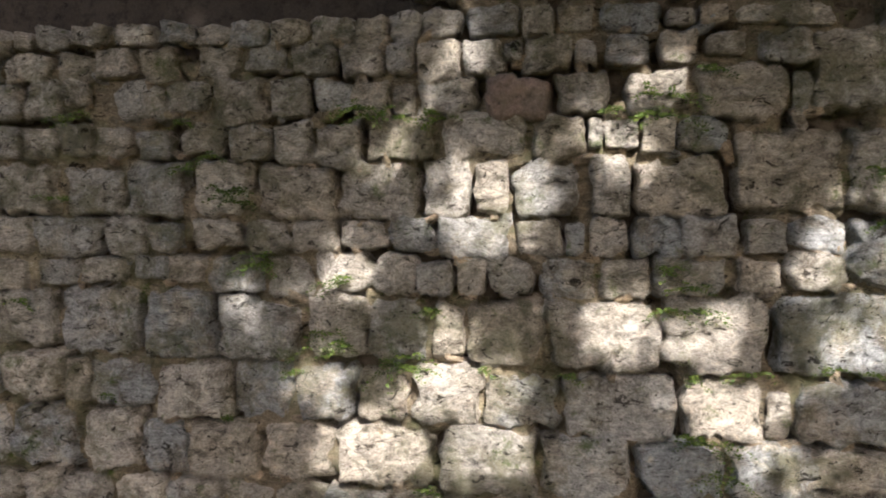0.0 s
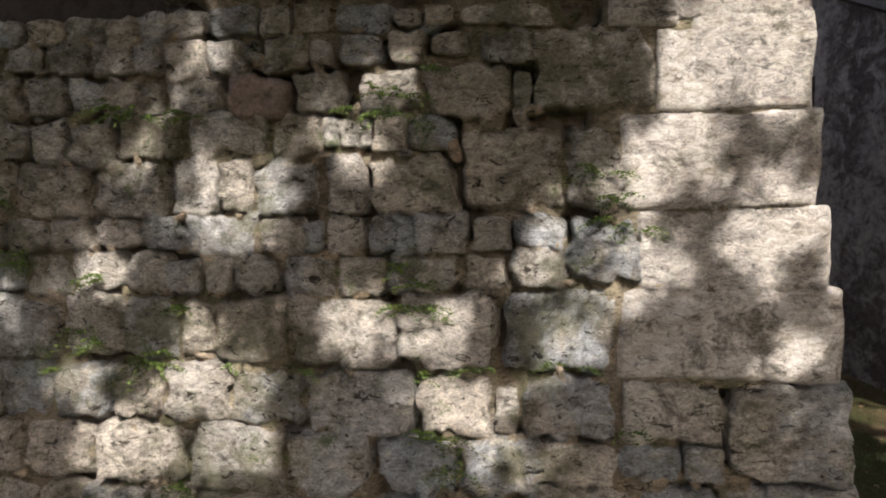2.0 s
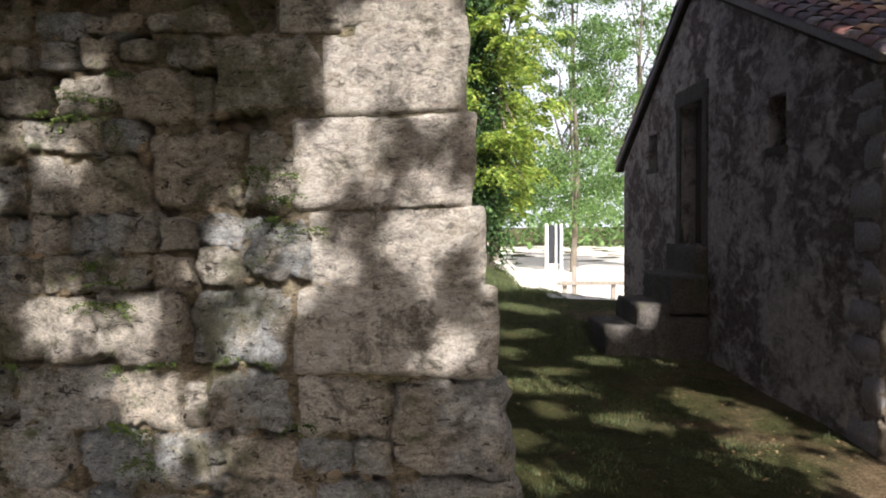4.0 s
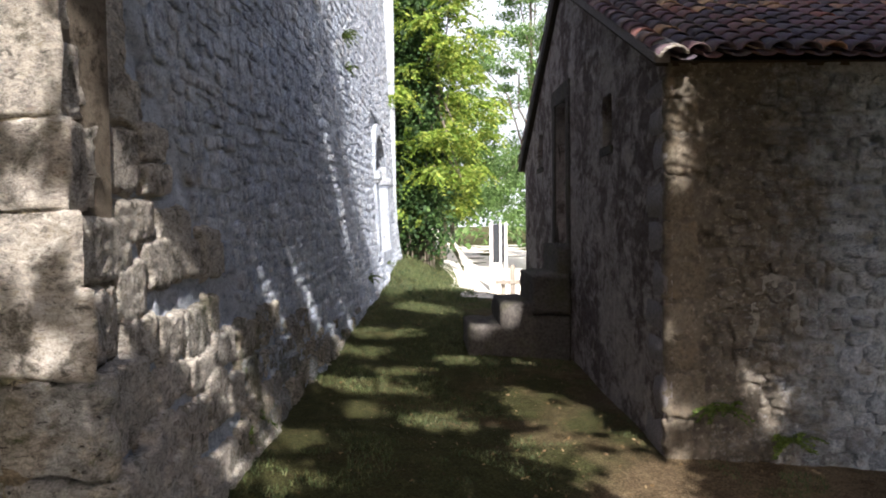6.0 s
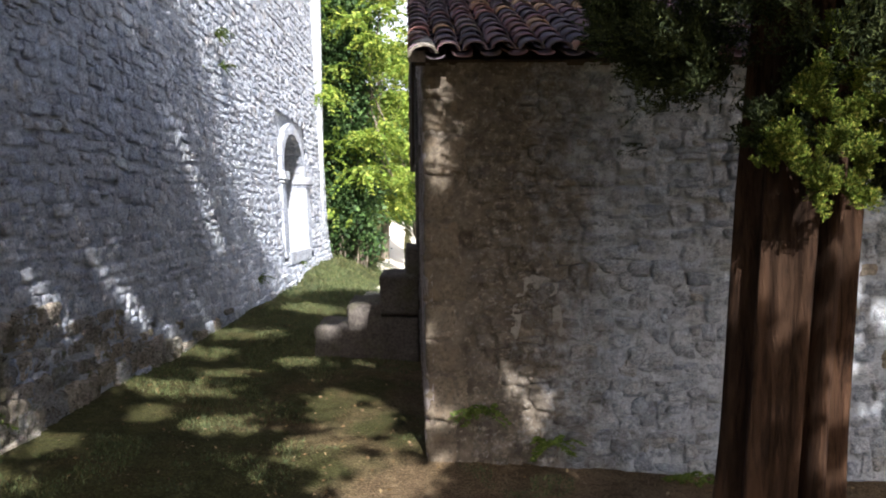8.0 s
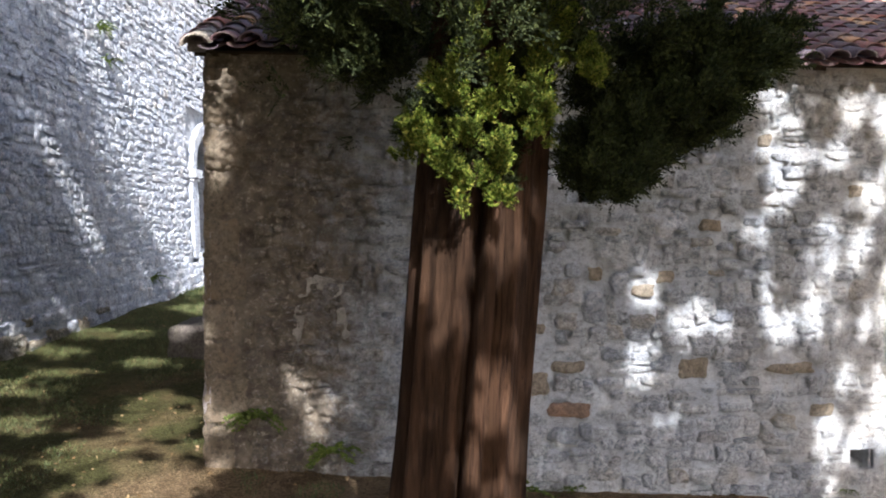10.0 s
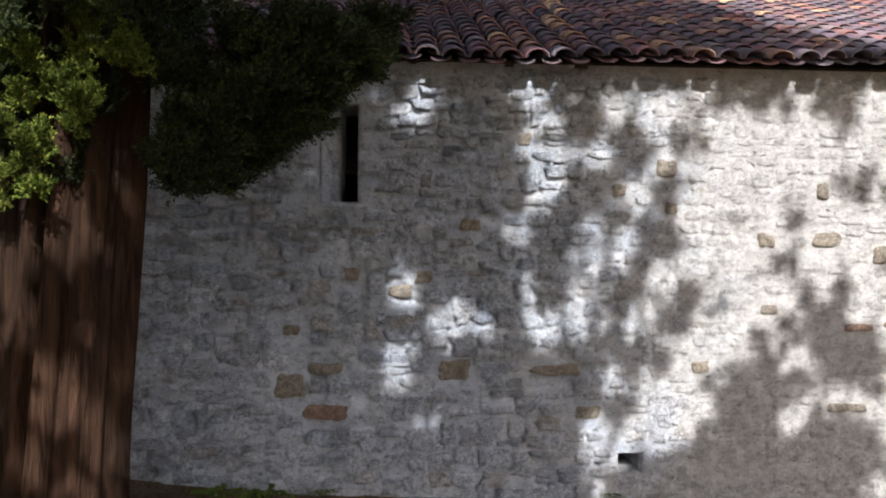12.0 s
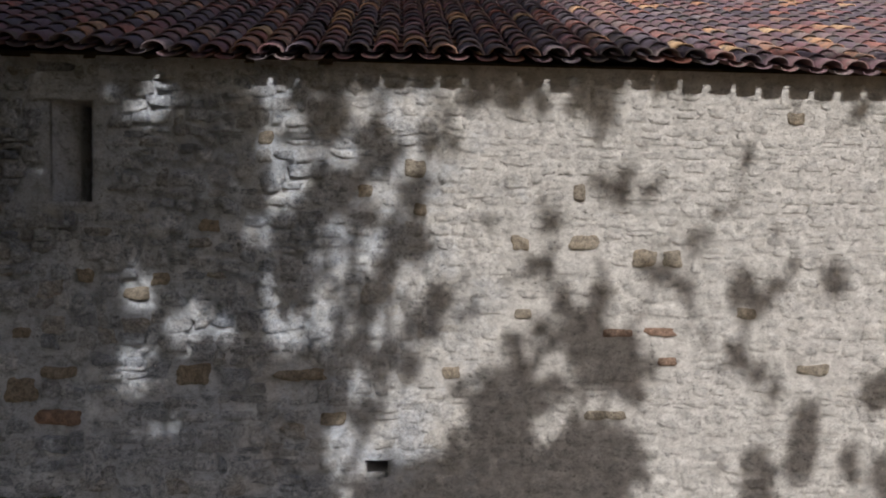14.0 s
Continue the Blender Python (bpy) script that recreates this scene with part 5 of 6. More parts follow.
cut_for_sun([(-4.31, -0.71, 0.11, 0.05), (-6.54, -0.22, 0.05, 0.05), (-5.94, 0.30, 0.06, 0.03), (-5.72, -0.65, 0.10, 0.07), (-3.98, -0.09, 0.11, 0.12), (-3.86, -0.04, 0.06, 0.10), (-3.72, 0.35, 0.17, 0.11), (-3.79, 0.22, 0.10, 0.10), (-3.59, 0.11, 0.06, 0.11), (-3.57, -0.34, 0.08, 0.11), (-4.01, -0.49, 0.10, 0.11), (-3.60, -0.56, 0.03, 0.07), (-3.70, -0.42, 0.03, 0.08), (-4.34, -0.32, 0.06, 0.07), (-4.34, -0.43, 0.05, 0.03), (-3.53, -0.89, 0.06, 0.07), (-4.50, -1.17, 0.08, 0.11), (-4.59, -0.91, 0.07, 0.07), (-3.90, 0.22, 0.05, 0.08), (-3.91, 0.28, 0.05, 0.05)])
cut_for_sun([(3.11, 2.53, 0.08, 0.09), (3.02, 0.71, 0.08, 0.14), (3.03, 1.23, 0.06, 0.05), (3.34, 1.03, 0.06, 0.09), (3.56, 1.00, 0.08, 0.07), (3.80, 1.64, 0.05, 0.05), (3.99, 0.98, 0.07, 0.09), (3.88, 1.18, 0.06, 0.12), (3.94, 2.61, 0.11, 0.09), (3.90, 2.19, 0.07, 0.09), (4.15, 2.17, 0.07, 0.09), (4.04, 1.95, 0.09, 0.07), (4.38, 2.16, 0.06, 0.07), (4.04, 2.36, 0.07, 0.06), (4.37, 1.64, 0.07, 0.09), (4.41, 1.41, 0.09, 0.09), (4.33, 1.10, 0.10, 0.18), (4.56, 1.53, 0.07, 0.07), (4.75, 1.78, 0.07, 0.07), (4.58, 1.90, 0.09, 0.06)])
cut_for_sun([(4.66, 2.53, 0.11, 0.12), (4.80, 2.36, 0.07, 0.09), (4.51, 2.49, 0.06, 0.09), (4.95, 2.50, 0.10, 0.07), (5.12, 2.67, 0.05, 0.05), (4.68, 0.99, 0.14, 0.10), (4.73, 0.56, 0.09, 0.10), (4.53, 0.56, 0.07, 0.09), (4.90, 2.08, 0.13, 0.10), (4.91, 1.30, 0.09, 0.09), (4.46, 0.13, 0.16, 0.18), (4.38, -0.09, 0.10, 0.09), (6.23, 0.44, 0.15, 0.08), (5.88, 0.72, 0.07, 0.11), (5.85, 0.28, 0.08, 0.08), (5.32, 2.31, 0.26, 0.14), (5.25, 2.00, 0.18, 0.18), (5.10, 1.69, 0.16, 0.22), (5.34, 1.42, 0.22, 0.22), (5.54, 1.07, 0.26, 0.21)])
cut_for_sun([(5.34, 0.92, 0.22, 0.18), (5.11, 0.76, 0.22, 0.14), (5.04, 0.56, 0.16, 0.11), (5.75, 2.32, 0.30, 0.12), (6.11, 2.17, 0.30, 0.21), (5.76, 2.09, 0.15, 0.09), (5.79, 2.65, 0.10, 0.09), (6.16, 1.71, 0.24, 0.18), (6.46, 2.53, 0.18, 0.15), (6.71, 2.11, 0.40, 0.45), (7.23, 2.32, 0.49, 0.41), (7.85, 2.33, 0.41, 0.45), (6.52, 1.63, 0.26, 0.22), (6.37, 1.16, 0.20, 0.15), (6.70, 0.92, 0.16, 0.19), (6.63, 0.36, 0.20, 0.28), (6.77, -0.08, 0.26, 0.22), (7.29, 1.60, 0.32, 0.19), (7.87, 1.77, 0.37, 0.23), (6.97, 1.40, 0.16, 0.15)])
cut_for_sun([(5.96, 1.98, 0.12, 0.12), (6.00, 1.59, 0.18, 0.16), (6.09, 1.31, 0.12, 0.10), (5.65, 1.62, 0.09, 0.14), (6.33, 1.31, 0.16, 0.12), (7.6, 2.2, 0.5, 0.5), (8.2, 2.0, 0.5, 0.6), (8.8, 1.8, 0.5, 0.7)])
cut_for_sun([(-3.97, -0.10, 0.10, 0.10), (-3.85, -0.04, 0.04, 0.07), (-3.72, 0.35, 0.17, 0.10), (-3.79, 0.21, 0.07, 0.06), (-3.57, -0.34, 0.04, 0.07), (-4.01, -0.49, 0.06, 0.07)])
cut_for_sun([(0.12, 2.58, 0.05, 0.08), (0.1, 2.35, 0.05, 0.13), (0.12, 2.06, 0.05, 0.16), (0.74, 0.5, 0.09, 0.25), (0.14, 0.31, 0.07, 0.07), (0.58, 0.66, 0.05, 0.05)])
cut_for_sun([(-1.96, 1.57, 0.39, 0.24), (-2.06, 0.91, 0.15, 0.19), (-1.40, 0.69, 0.30, 0.23), (-1.41, 4.07, 0.40, 0.23), (-0.50, 6.27, 0.41, 0.51), (-0.47, 1.44, 0.23, 0.18), (-0.44, 0.10, 0.46, 0.51), (-0.39, 0.92, 0.33, 0.30), (-2.62, 0.15, 0.23, 0.19), (-1.85, 3.05, 0.24, 0.21), (-0.76, 2.70, 0.21, 0.17), (-2.69, -0.52, 0.21, 0.14), (-0.49, -0.36, 0.34, 0.27), (-1.57, 2.22, 0.25, 0.15)])
cut_for_sun([(-2.13, 6.07, 0.05, 0.20), (-1.90, 5.93, 0.07, 0.30), (-2.57, 2.76, 0.04, 0.10), (-2.41, 2.73, 0.04, 0.11), (-2.75, 1.65, 0.03, 0.08), (-3.19, -0.20, 0.06, 0.12), (-3.06, -0.01, 0.07, 0.09), (-3.22, 0.12, 0.02, 0.12), (-3.23, 0.88, 0.02, 0.05)])
cut_for_sun([(-3.3, -0.2, 0.05, 0.25), (-3.38, -0.5, 0.03, 0.15), (-3.15, 0.0, 0.035, 0.22), (-3.42, 0.35, 0.03, 0.2), (-3.3, 0.1, 0.03, 0.3), (-3.08, 0.35, 0.03, 0.25), (-2.97, 0.5, 0.025, 0.2), (5.52, 1.9, 0.14, 0.14), (6.1, 1.9, 0.12, 0.12), (6.43, 2.35, 0.08, 0.08), (4.95, 0.3, 0.2, 0.12), (6.95, 1.05, 0.18, 0.28), (6.6, 1.05, 0.12, 0.12), (7.2, 0.35, 0.14, 0.3), (7.55, 0.9, 0.18, 0.15)])
cut_for_sun([(1.09, -0.30, 0.04, 0.03), (1.10, -0.60, 0.05, 0.05), (1.40, -0.70, 0.04, 0.08), (1.33, -0.86, 0.06, 0.07), (1.31, -0.25, 0.06, 0.03), (1.42, -1.05, 0.04, 0.12), (1.29, -1.00, 0.05, 0.05)])
cut_for_sun([(1.2, 0.08, 0.22, 0.24), (1.11, -0.34, 0.07, 0.12), (1.33, -0.29, 0.06, 0.1), (1.3, -1.0, 0.03, 0.05), (1.39, -1.29, 0.03, 0.05), (1.22, -1.25, 0.02, 0.04), (-0.17, 3.52, 0.1, 0.13), (-0.5, 3.35, 0.08, 0.08), (-0.08, 2.69, 0.08, 0.08), (-0.45, 0.1, 0.2, 0.2), (-0.42, -0.3, 0.22, 0.2), (-0.35, -0.7, 0.3, 0.12), (-0.5, 0.6, 0.1, 0.16), (-0.62, 1.3, 0.1, 0.14)])

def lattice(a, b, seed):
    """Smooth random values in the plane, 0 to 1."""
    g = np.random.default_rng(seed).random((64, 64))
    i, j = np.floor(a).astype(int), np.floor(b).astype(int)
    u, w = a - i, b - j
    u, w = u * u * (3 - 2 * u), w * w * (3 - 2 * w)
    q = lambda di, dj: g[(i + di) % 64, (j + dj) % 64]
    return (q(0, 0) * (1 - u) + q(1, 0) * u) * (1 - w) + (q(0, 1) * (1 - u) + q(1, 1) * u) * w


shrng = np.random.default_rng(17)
holes_np = np.array(sun_spot_cuts)
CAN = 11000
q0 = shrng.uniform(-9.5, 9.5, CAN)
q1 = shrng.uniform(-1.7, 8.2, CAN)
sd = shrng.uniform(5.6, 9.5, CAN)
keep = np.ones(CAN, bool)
# Canopy cut away or thinned where roof and tower should catch sun.
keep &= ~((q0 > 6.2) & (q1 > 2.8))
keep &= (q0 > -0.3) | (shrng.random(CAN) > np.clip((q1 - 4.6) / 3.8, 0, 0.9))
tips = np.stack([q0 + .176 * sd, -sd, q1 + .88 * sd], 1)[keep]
trees = []
for x, y in ((-6.2, -8.6), (-0.4, -9.2), (5.6, -8.4)):
    t = thing("shade_tree", "unseen tall broadleaf tree, crown cut to cast the sun spots", "tree", (x, y, float(ground_z(x, y))), group="shade trees behind the path")
    trees.append((t, x, y))
own = np.argmin(np.stack([(tips[:, 0] - x) ** 2 + 0.3 * (tips[:, 1] - y) ** 2 for _, x, y in trees], 1), 1)
for i, (t, x, y) in enumerate(trees):
    z0 = float(ground_z(x, y))
    limb([(x, y, z0 - .2), (x + .05, y, z0 + 1.5), (x - .08, y + .1, z0 + 3.4), (x + .05, y + .2, z0 + 5.6), (x, y + .3, z0 + 8)], 0.3, 0.12, 12).object("trunk", GREY_BARK, t, smooth=True)
    mine = tips[own == i]
    for k in range(10):
        e = mine[shrng.integers(len(mine))]
        limb(bent((x, y + .15, z0 + shrng.uniform(3.6, 7.6)), e, shrng, 6, 0.08), 0.04, 0.01).object("branch", GREY_BARK, t, smooth=True)
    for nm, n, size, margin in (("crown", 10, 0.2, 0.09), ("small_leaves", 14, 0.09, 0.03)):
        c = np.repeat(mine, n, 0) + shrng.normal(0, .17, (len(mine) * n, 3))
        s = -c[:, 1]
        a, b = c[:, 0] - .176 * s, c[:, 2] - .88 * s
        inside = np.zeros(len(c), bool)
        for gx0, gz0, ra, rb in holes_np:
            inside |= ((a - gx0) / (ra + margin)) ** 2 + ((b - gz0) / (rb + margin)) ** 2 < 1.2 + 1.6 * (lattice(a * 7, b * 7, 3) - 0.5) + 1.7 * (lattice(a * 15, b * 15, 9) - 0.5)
        # Half-open leaves here, to throw broken light on the far lower wall.
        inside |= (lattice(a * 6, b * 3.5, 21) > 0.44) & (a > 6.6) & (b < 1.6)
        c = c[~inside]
        v, f = leaf_mass(c, shrng.normal(0, 1, (len(c), 3)), size, 0.6, shrng)
        hang(new(nm, mesh_np(nm, v, f, LEAVES)), t)

# ---- distance: bank, trees, ivy, pale yard with rails ----
def tree(x, y, height, spread, mat, seed, name="tree", label="", low=0.25, leaves=9000, size=0.2, droop=0.0, trunk=0.16):
    rng = np.random.default_rng(seed)
    z0 = float(ground_z(x, y))
    t = thing(name, label, "tree", (x, y, z0))
    limb([(x, y, z0 - .2), (x + rng.normal(0, .15), y, z0 + height * .3), (x + rng.normal(0, .3), y, z0 + height * .62), (x, y, z0 + height * .9)], trunk, trunk * .3, 10).object("trunk", GREY_BARK, t, smooth=True)
    blobs = []
    for k in range(120):
        a, h = rng.uniform(0, 6.28), rng.uniform(low, 1)
        r = spread * math.sqrt(rng.uniform(.1, 1)) * math.sin(math.pi * min(1, (h - low) / (1 - low) * .85 + .12)) ** .7
        blobs.append((x + r * math.cos(a), y + r * math.sin(a), z0 + height * h, spread * rng.uniform(.07, .17)))
    for b in blobs[:16]:
        limb(bent((x, y, z0 + height * rng.uniform(.25, .6)), b[:3], rng), trunk * .35, .015, 5).object("branch", GREY_BARK, t)
    if droop:
        blobs = blobs[::2]
        # pinnate leaves: drooping fronds set with pairs of leaflets
        c, d = [], []
        tips = np.linspace(.12, 1, 9)
        for b in blobs:
            for k in range(max(2, leaves // len(blobs) // 18)):
                a, up, ln = rng.uniform(0, 6.28), rng.uniform(-.15, .55), rng.uniform(.38, .75)
                way = np.array([math.cos(a), math.sin(a), up])
                root = np.array(b[:3]) + rng.normal(0, 1, 3) * b[3] * np.array([1, 1, .45])
                across = np.array([-math.sin(a), math.cos(a), 0])
                for q in tips:
                    p = root + way * ln * q - np.array([0, 0, ln * .75 * q * q])
                    for w in (-1, 1):
                        e = across * w + way * .45 - np.array([0, 0, .25 + .5 * q])
                        e /= np.linalg.norm(e)
                        c.append(p + e * size * .45)
                        d.append(e * 3)
        c, d, droop = np.array(c), np.array(d), 0.0
    else:
        per = leaves // len(blobs)
        c = np.concatenate([np.array(b[:3]) + rng.normal(0, 1, (per, 3)) * np.array([1, 1, .5]) * b[3] for b in blobs])
        d = rng.normal(0, 1, (len(c), 3))
    v, f = leaf_mass(c, d, size, .5, rng, droop)
    hang(new("crown", mesh_np("crown", v, f, mat)), t)
    return t


tree(-1.6, 16.5, 9.5, 1.9, FRESH, 41, "acacia_tree", "slender tree with bright yellow-green sunlit foliage on the bank", 0.14, 30000, .14, .5)
tree(-1.0, 20.5, 7.5, 1.7, FRESH, 42, "acacia_tree", "young tree with drooping yellow-green leaves", 0.22, 18000, .17, .5)
tree(-4.2, 19.5, 12, 2.8, MIDGREEN, 43, "tall_tree", "tall green tree on the bank above the path", 0.1, 12000, .2)
tree(3.4, 29, 15, 2.8, MIDGREEN, 44, "tall_tree", "green tree beyond the pale yard", 0.16, 30000, .15)
tree(7.2, 31, 15, 3.4, MIDGREEN, 45, "tall_tree", "green tree beyond the pale yard", 0.15, 18000, .18)
tree(0.2, 40, 8, 3.6, MIDGREEN, 46, "tall_tree", "hazy green tree in the distance", 0.15, 9000, .3)
tree(-9.5, 26, 14, 4.5, MIDGREEN, 47, "tall_tree", "tall green tree on the bank", 0.1, 10000, .3)

wrng = np.random.default_rng(29)
wc = np.concatenate([np.array([wrng.uniform(-25, 45), wrng.uniform(48, 75), wrng.uniform(-1, 6.5)]) + wrng.normal(0, 1, (45, 3)) * np.array([1.3, 1.0, .8]) for k in range(420)])
v, f = leaf_mass(wc, wrng.normal(0, 1, (len(wc), 3)), .55, .55, wrng)
tagged(new("far_woods", mesh_np("far_woods", v, f, MIDGREEN)), "hazy green woods at the far edge of the fields", "woods", kind="stuff")
# Added glowing sheet far behind; it brightens the low sky.
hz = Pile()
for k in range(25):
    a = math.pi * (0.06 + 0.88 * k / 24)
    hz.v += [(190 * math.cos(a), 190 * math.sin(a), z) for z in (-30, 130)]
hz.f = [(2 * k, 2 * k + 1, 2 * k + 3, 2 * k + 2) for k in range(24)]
tagged(hz.object("backdrop", SKY_GLOW), "glowing sheet that stands in for the bright hazy sky", "sky", kind="structure")
irng = np.random.default_rng(23)
ivy = thing("ivy", "dense dark ivy and shrubs hanging over the bank", "climbing plant", (-2.3, 16.3, 1.0))
ic, idr = [], []
for k in range(380):
    z = irng.uniform(0.9, 8.0)
    c = np.array([-2.4 + irng.uniform(-.3, 1.35) * (1 if z < 3.6 else .8), 15.6 + irng.uniform(0, 1.6), z])
    ic.append(c + irng.normal(0, 1, (60, 3)) * np.array([.22, .22, .3]))
    idr.append(irng.normal(0, 1, (60, 3)) + np.array([.3, -.8, -.4]))
v, f = leaf_mass(np.concatenate(ic), np.concatenate(idr), .13, .7, irng, .3)
hang(new("leaves", mesh_np("leaves", v, f, IVY)), ivy)
for k in range(10):
    x = irng.uniform(-2.4, -1.3)
    limb(bent((x, 16.2, float(ground_z(x, 16.2)) - .1), (x + irng.normal(0, .3), 16.3, irng.uniform(3.5, 6)), irng), .03, .012, 6).object("stem", GREY_BARK, ivy)

yp = Pile()
ys, xs = np.arange(8.6, 60, 0.5), np.arange(-1.5, 14.1, 0.5)
for y in ys:
    left = -0.85 - 0.03 * max(0, y - 12) + 0.15 * math.sin(y * 1.3)
    yp.v += [(max(x, left), y + (0.25 * math.sin(x * 2.1) if y < 8.7 else 0), float(ground_z(max(x, left), y)) + 0.015) for x in xs]
yp.f = [(j * len(xs) + i, j * len(xs) + i + 1, (j + 1) * len(xs) + i + 1, (j + 1) * len(xs) + i) for j in range(len(ys) - 1) for i in range(len(xs) - 1)]
tagged(yp.object("road", GRAVEL, smooth=True), "sunlit pale gravel road beyond the passage", "road", kind="structure")
gate = thing("garden_gate", "white gate posts with a dark timber leaf", "gate", (0.72, 18.0, -0.7))
for nm, b, mt in (("post", (0.42, 0.52, 18, 18.1, -1.0, 1.55), WHITEWASH), ("leaf", (0.53, 0.72, 18.03, 18.09, 0.3, 1.5), IRON), ("post", (0.73, 0.79, 18, 18.1, -1.0, 1.55), WHITEWASH), ("leaf", (0.8, 0.88, 18.03, 18.09, 0.3, 1.5), IRON), ("post", (0.89, 0.97, 18, 18.1, -1.0, 1.55), WHITEWASH),
                  ("panel", (0.53, 0.72, 18.03, 18.09, -0.9, 0.29), WHITEWASH)):
    part(nm, rough_box(*b, 0.008, 1, 0.003, 2), mt, gate)
fence = thing("rail_fence", "weathered wooden post and rail fence in the sun", "fence", (0.8, 15.3, -0.7))
for i, (x, y, h) in enumerate(((0.8, 15.3, 1.15), (0.55, 15.4, .72), (1.9, 15.35, 0.7))):
    z = float(ground_z(x, y))
    part("post", rough_box(x - .06, x + .06, y - .05, y + .05, z - .1, z + h, 0.01, 2, 0.004, i), WOOD, fence)
part("rail", rough_box(0.3, 3.4, 15.2, 15.26, -0.12, -0.02, 0.01, 3, 0.006, 8), WOOD, fence)


# ---- weeds in the joints, grass, fallen leaves ----
def tuft(name, at, out, size, n, mat, seed, label, group=""):
    rng = np.random.default_rng(seed)
    t = thing(name, label, "plant", at, group=group)
    o = Vector(out)
    side = o.cross(Vector((0, 0, 1))).normalized()
    c, d = [], []
    for k in range(max(4, n // 9)):
        a = rng.uniform(-1.3, 1.3)
        way = (side * math.sin(a) + o * rng.uniform(.25, .7) + Vector((0, 0, 1)) * (math.cos(a) * rng.uniform(.2, 1) - .1)).normalized()
        root, ln = Vector(at) + side * rng.normal(0, size * .25), size * rng.uniform(.5, 1.25)
        for q in np.linspace(.1, 1, max(5, int(ln / .011))):
            p = root + way * ln * q - Vector((0, 0, 1)) * ln * .55 * q * q
            for w in (-1, 1):
                e = (side * w * rng.uniform(.4, 1) + o * rng.uniform(-.2, .8) + Vector((0, 0, rng.uniform(-.4, .6)))).normalized()
                c.append(p + e * .009)
                d.append(e)
    v, f = leaf_mass(np.array(c), np.array(d), 0.015 if size < .17 else .028, .55, rng)
    hang(new("leaves", mesh_np("leaves", v, f, mat)), t)
    return t


def on_a(x, z):
    return tuple(MA @ Vector((u_of(x), 0.015, z)))


weeds = [(-5.66, 2.20, 0.13, 91), (-5.61, 2.16, 0.14, 98), (-6.26, 1.87, 0.13, 91), (-6.21, 1.83, 0.10, 70), (-6.14, 1.57, 0.12, 84), (-6.09, 1.61, 0.08, 56), (-5.76, 1.24, 0.13, 91), (-5.80, 1.29, 0.10, 70), (-5.52, 1.15, 0.15, 105), (-5.47, 1.20, 0.10, 70), (-4.45, 1.40, 0.14, 98), (-4.43, 1.48, 0.09, 63), (-4.52, 1.55, 0.09, 63), (-4.55, 2.14, 0.14, 98), (-4.51, 2.21, 0.13, 91), (-4.34, 2.30, 0.09, 63), (-4.73, 2.16, 0.07, 49), (-3.74, 1.90, 0.10, 70), (-3.72, 1.81, 0.10, 70), (-3.76, 1.73, 0.09, 63)]
weeds += [(-3.63, 1.69, 0.10, 70), (-4.41, 1.14, 0.08, 56), (-4.22, 1.17, 0.08, 56), (-4.39, 0.90, 0.13, 91), (-4.44, 0.92, 0.08, 56), (-4.31, 0.78, 0.13, 91), (-3.93, 1.20, 0.07, 49), (-3.81, 1.18, 0.07, 49), (-3.67, 0.95, 0.09, 63), (-5.42, 0.65, 0.10, 70), (-6.25, 0.92, 0.06, 42), (-5.95, 1.12, 0.08, 56), (-4.88, 1.14, 0.07, 49), (-5.36, 2.15, 0.10, 70), (-6.30, 2.02, 0.10, 70), (-6.43, 2.16, 0.08, 56), (-5.19, 1.16, 0.06, 42), (-5.37, 1.39, 0.08, 56), (-5.75, 1.50, 0.12, 84), (-6.41, 1.97, 0.09, 63), (-7.0, 1.85, .1, 60), (-6.9, 2.2, .1, 50), (-7.2, 1.4, .1, 60), (-6.8, 1.0, .08, 40)]
for i, (x, z, s, n) in enumerate(weeds):
    tuft("wall_weed", on_a(x, z), tuple(a_out), s, n, WEED, 100 + i, "small green weed growing in a wall joint", "weeds on the stone wall")
for i, (p, s, n) in enumerate((((0.36, -0.04, 0.36), .2, 200), ((0.86, -0.04, 0.12), .2, 180), ((2.1, -.1, -.16), .24, 220), ((1.75, -.1, -.13), .2, 150), ((2.5, -.08, -.16), .14, 90), ((4.5, -.06, -.2), .09, 60), ((5.6, -.08, -.35), .1, 60))):
    tuft("wall_weed", p, (0, -1, .1), s, n, WEED, 200 + i, "green weed at the foot of the chapel wall", "weeds on the chapel wall")
for i, (u, z, s, n) in enumerate(((7.9, 4.3, .3, 160), (8.1, 3.9, .25, 90), (9.5, .75, .25, 140), (2.0, 0.45, .2, 120), (13.2, 0.75, .2, 80), (3.4, .4, .15, 60))):
    tuft("wall_weed", tuple(MB @ Vector((u, .04, z))), tuple(b_out), s, n, WEED, 300 + i, "trailing green plant on the grey wall", "weeds on the grey wall")

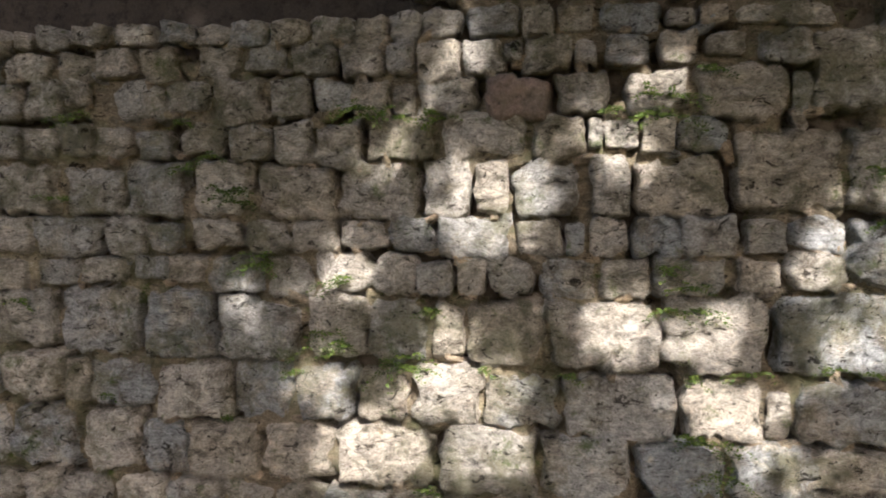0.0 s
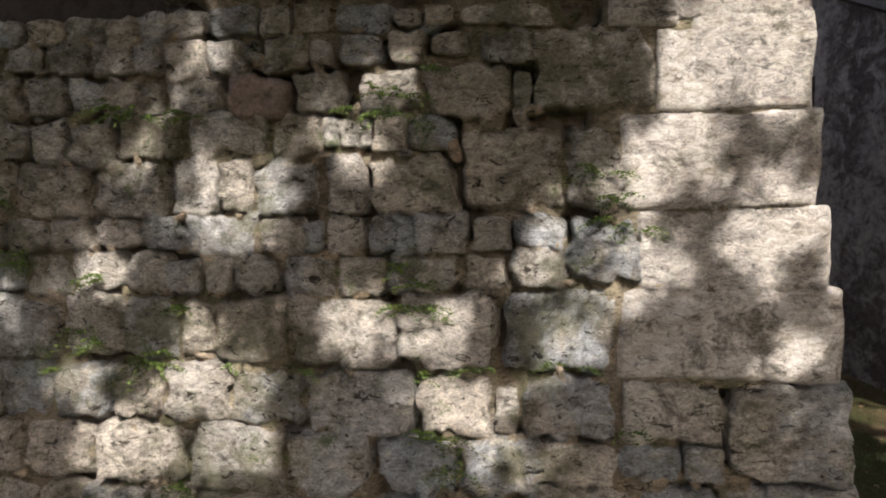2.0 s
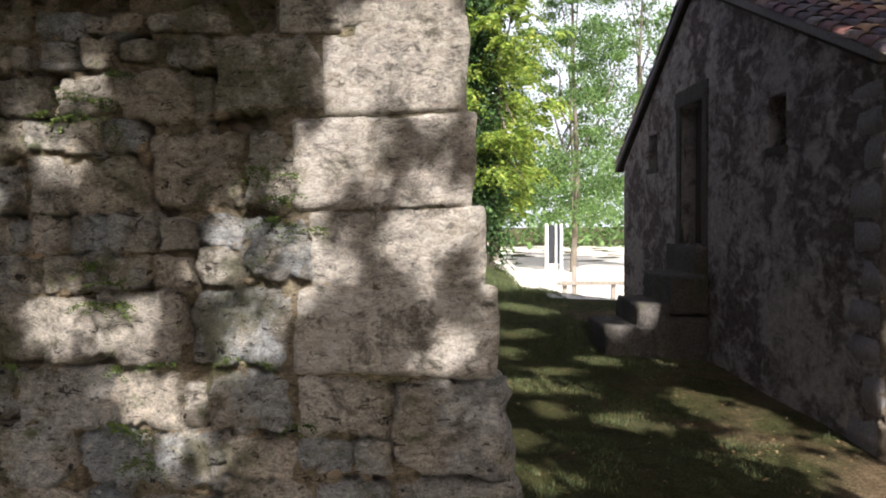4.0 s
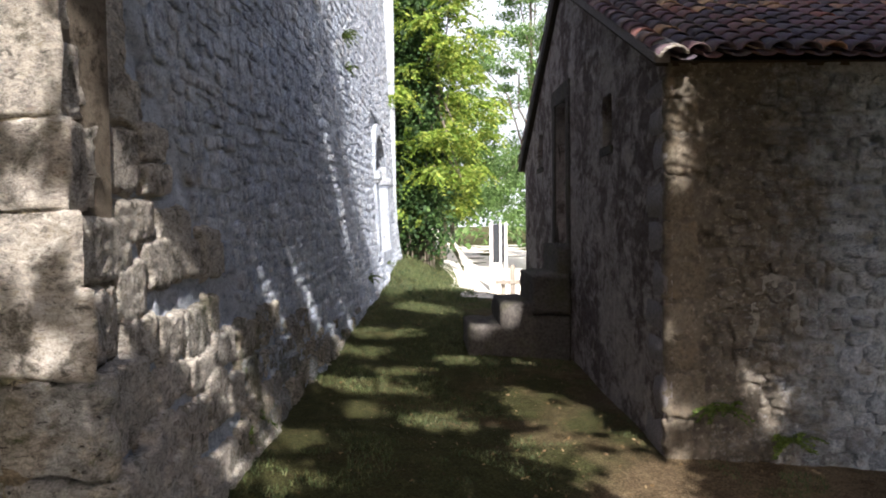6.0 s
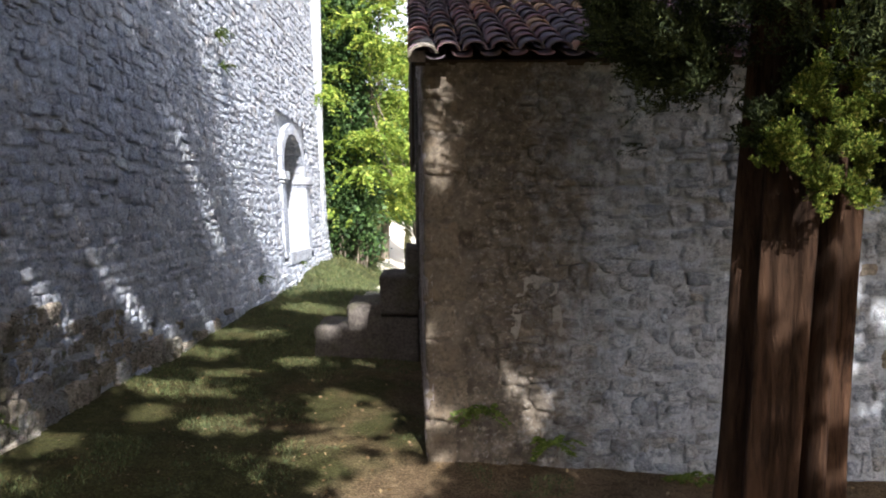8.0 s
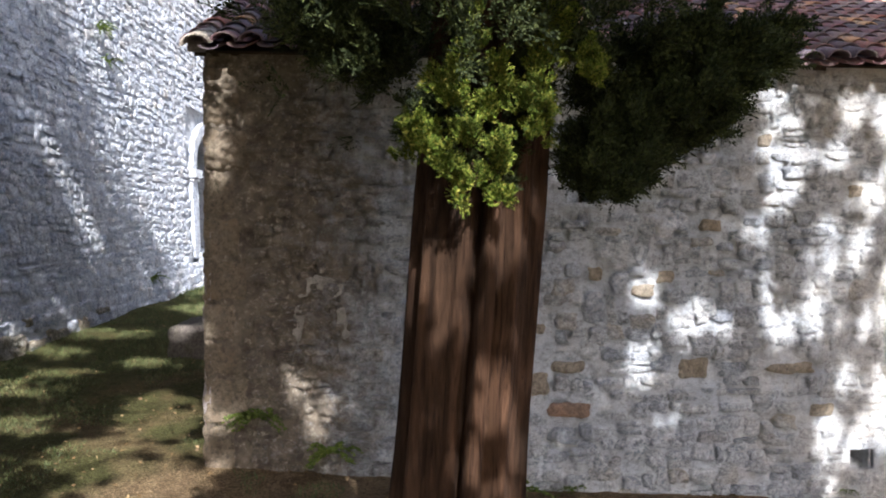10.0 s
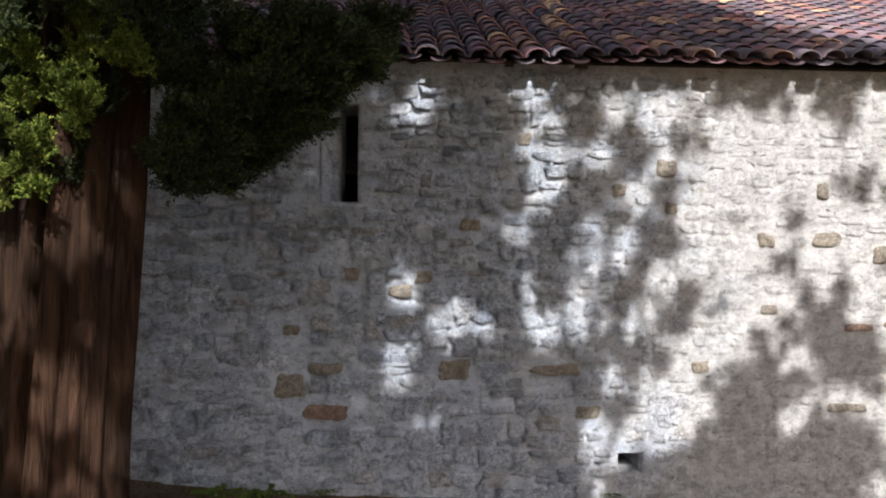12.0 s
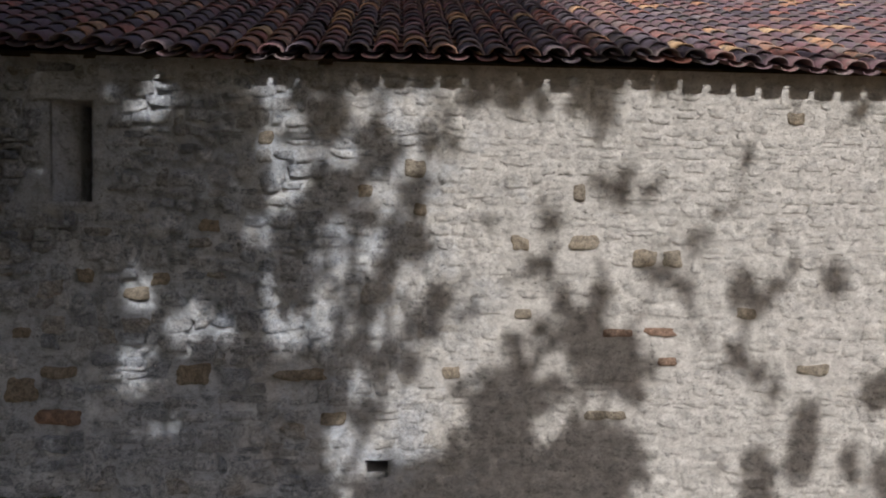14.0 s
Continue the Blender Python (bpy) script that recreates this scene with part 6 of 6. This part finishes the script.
brng = np.random.default_rng(15)
n = 16000
bx, by = brng.uniform(-2.5, -0.7, n), brng.uniform(8.0, 19, n)
h, ang = brng.uniform(.03, .1, n), brng.uniform(0, 6.28, n)
lean = brng.normal(0, .5, (n, 2)) * h[:, None]
bz = ground_z(bx, by) - .004
wd = brng.uniform(.006, .013, n)
v = np.stack([np.stack([bx - np.cos(ang) * wd, by - np.sin(ang) * wd, bz], 1), np.stack([bx + np.cos(ang) * wd, by + np.sin(ang) * wd, bz], 1), np.stack([bx + lean[:, 0], by + lean[:, 1], bz + h], 1)], 1).reshape(-1, 3)
tagged(new("bank_grass", mesh_np("bank_grass", v, np.arange(3 * n).reshape(-1, 3), GRASS)), "longer green grass on the bank", "grass", kind="stuff")
grng = np.random.default_rng(5)
N = 240000
bx, by = grng.uniform(-3.2, 2.6, N), grng.uniform(-2.6, 14.5, N)
patch = np.array([noise.noise(Vector((x * .9, y * .9, 3.1))) + .5 * noise.noise(Vector((x * 3, y * 3, 1.2))) for x, y in zip(bx, by)])
lim = np.where((bx > -.9) & (by < 2.5), 0.2, -0.12) + np.where(by < -0.8, .15, 0)
ok = (patch > lim) & ~((bx > -.02) & (by > -.05) & (by < 7.1)) & (bx > -3.05 + .04 * (by + 2.4) + .12)
bx, by = bx[ok], by[ok]
n = len(bx)
h = grng.uniform(.012, .042, n)
lean = grng.normal(0, .45, (n, 2)) * h[:, None]
wd = grng.uniform(.0025, .0055, n)
ang = grng.uniform(0, 6.28, n)
bz = ground_z(bx, by) - .004
v = np.stack([np.stack([bx - np.cos(ang) * wd, by - np.sin(ang) * wd, bz], 1), np.stack([bx + np.cos(ang) * wd, by + np.sin(ang) * wd, bz], 1), np.stack([bx + lean[:, 0], by + lean[:, 1], bz + h], 1)], 1).reshape(-1, 3)
tagged(new("grass", mesh_np("grass", v, np.arange(3 * n).reshape(-1, 3), GRASS)), "short patchy green grass", "grass", kind="stuff")
N = 9000
lx, ly = grng.uniform(-2.8, 9, N), grng.uniform(-2.4, 9, N)
ok = ~((lx > -.02) & (ly > -.05)) & ((lx > -1.2) | (grng.random(N) < .35)) & (lx > -2.6)
lx, ly = lx[ok], ly[ok]
c = np.stack([lx, ly, ground_z(lx, ly) + .012], 1)
d = grng.normal(0, 1, (len(c), 3)) * np.array([1, 1, .15])
v, f = leaf_mass(c, d, .03, .5, grng)
tagged(new("fallen_leaves", mesh_np("fallen_leaves", v, f, LITTER)), "scattered dry brown fallen leaves", "leaf litter", kind="stuff")
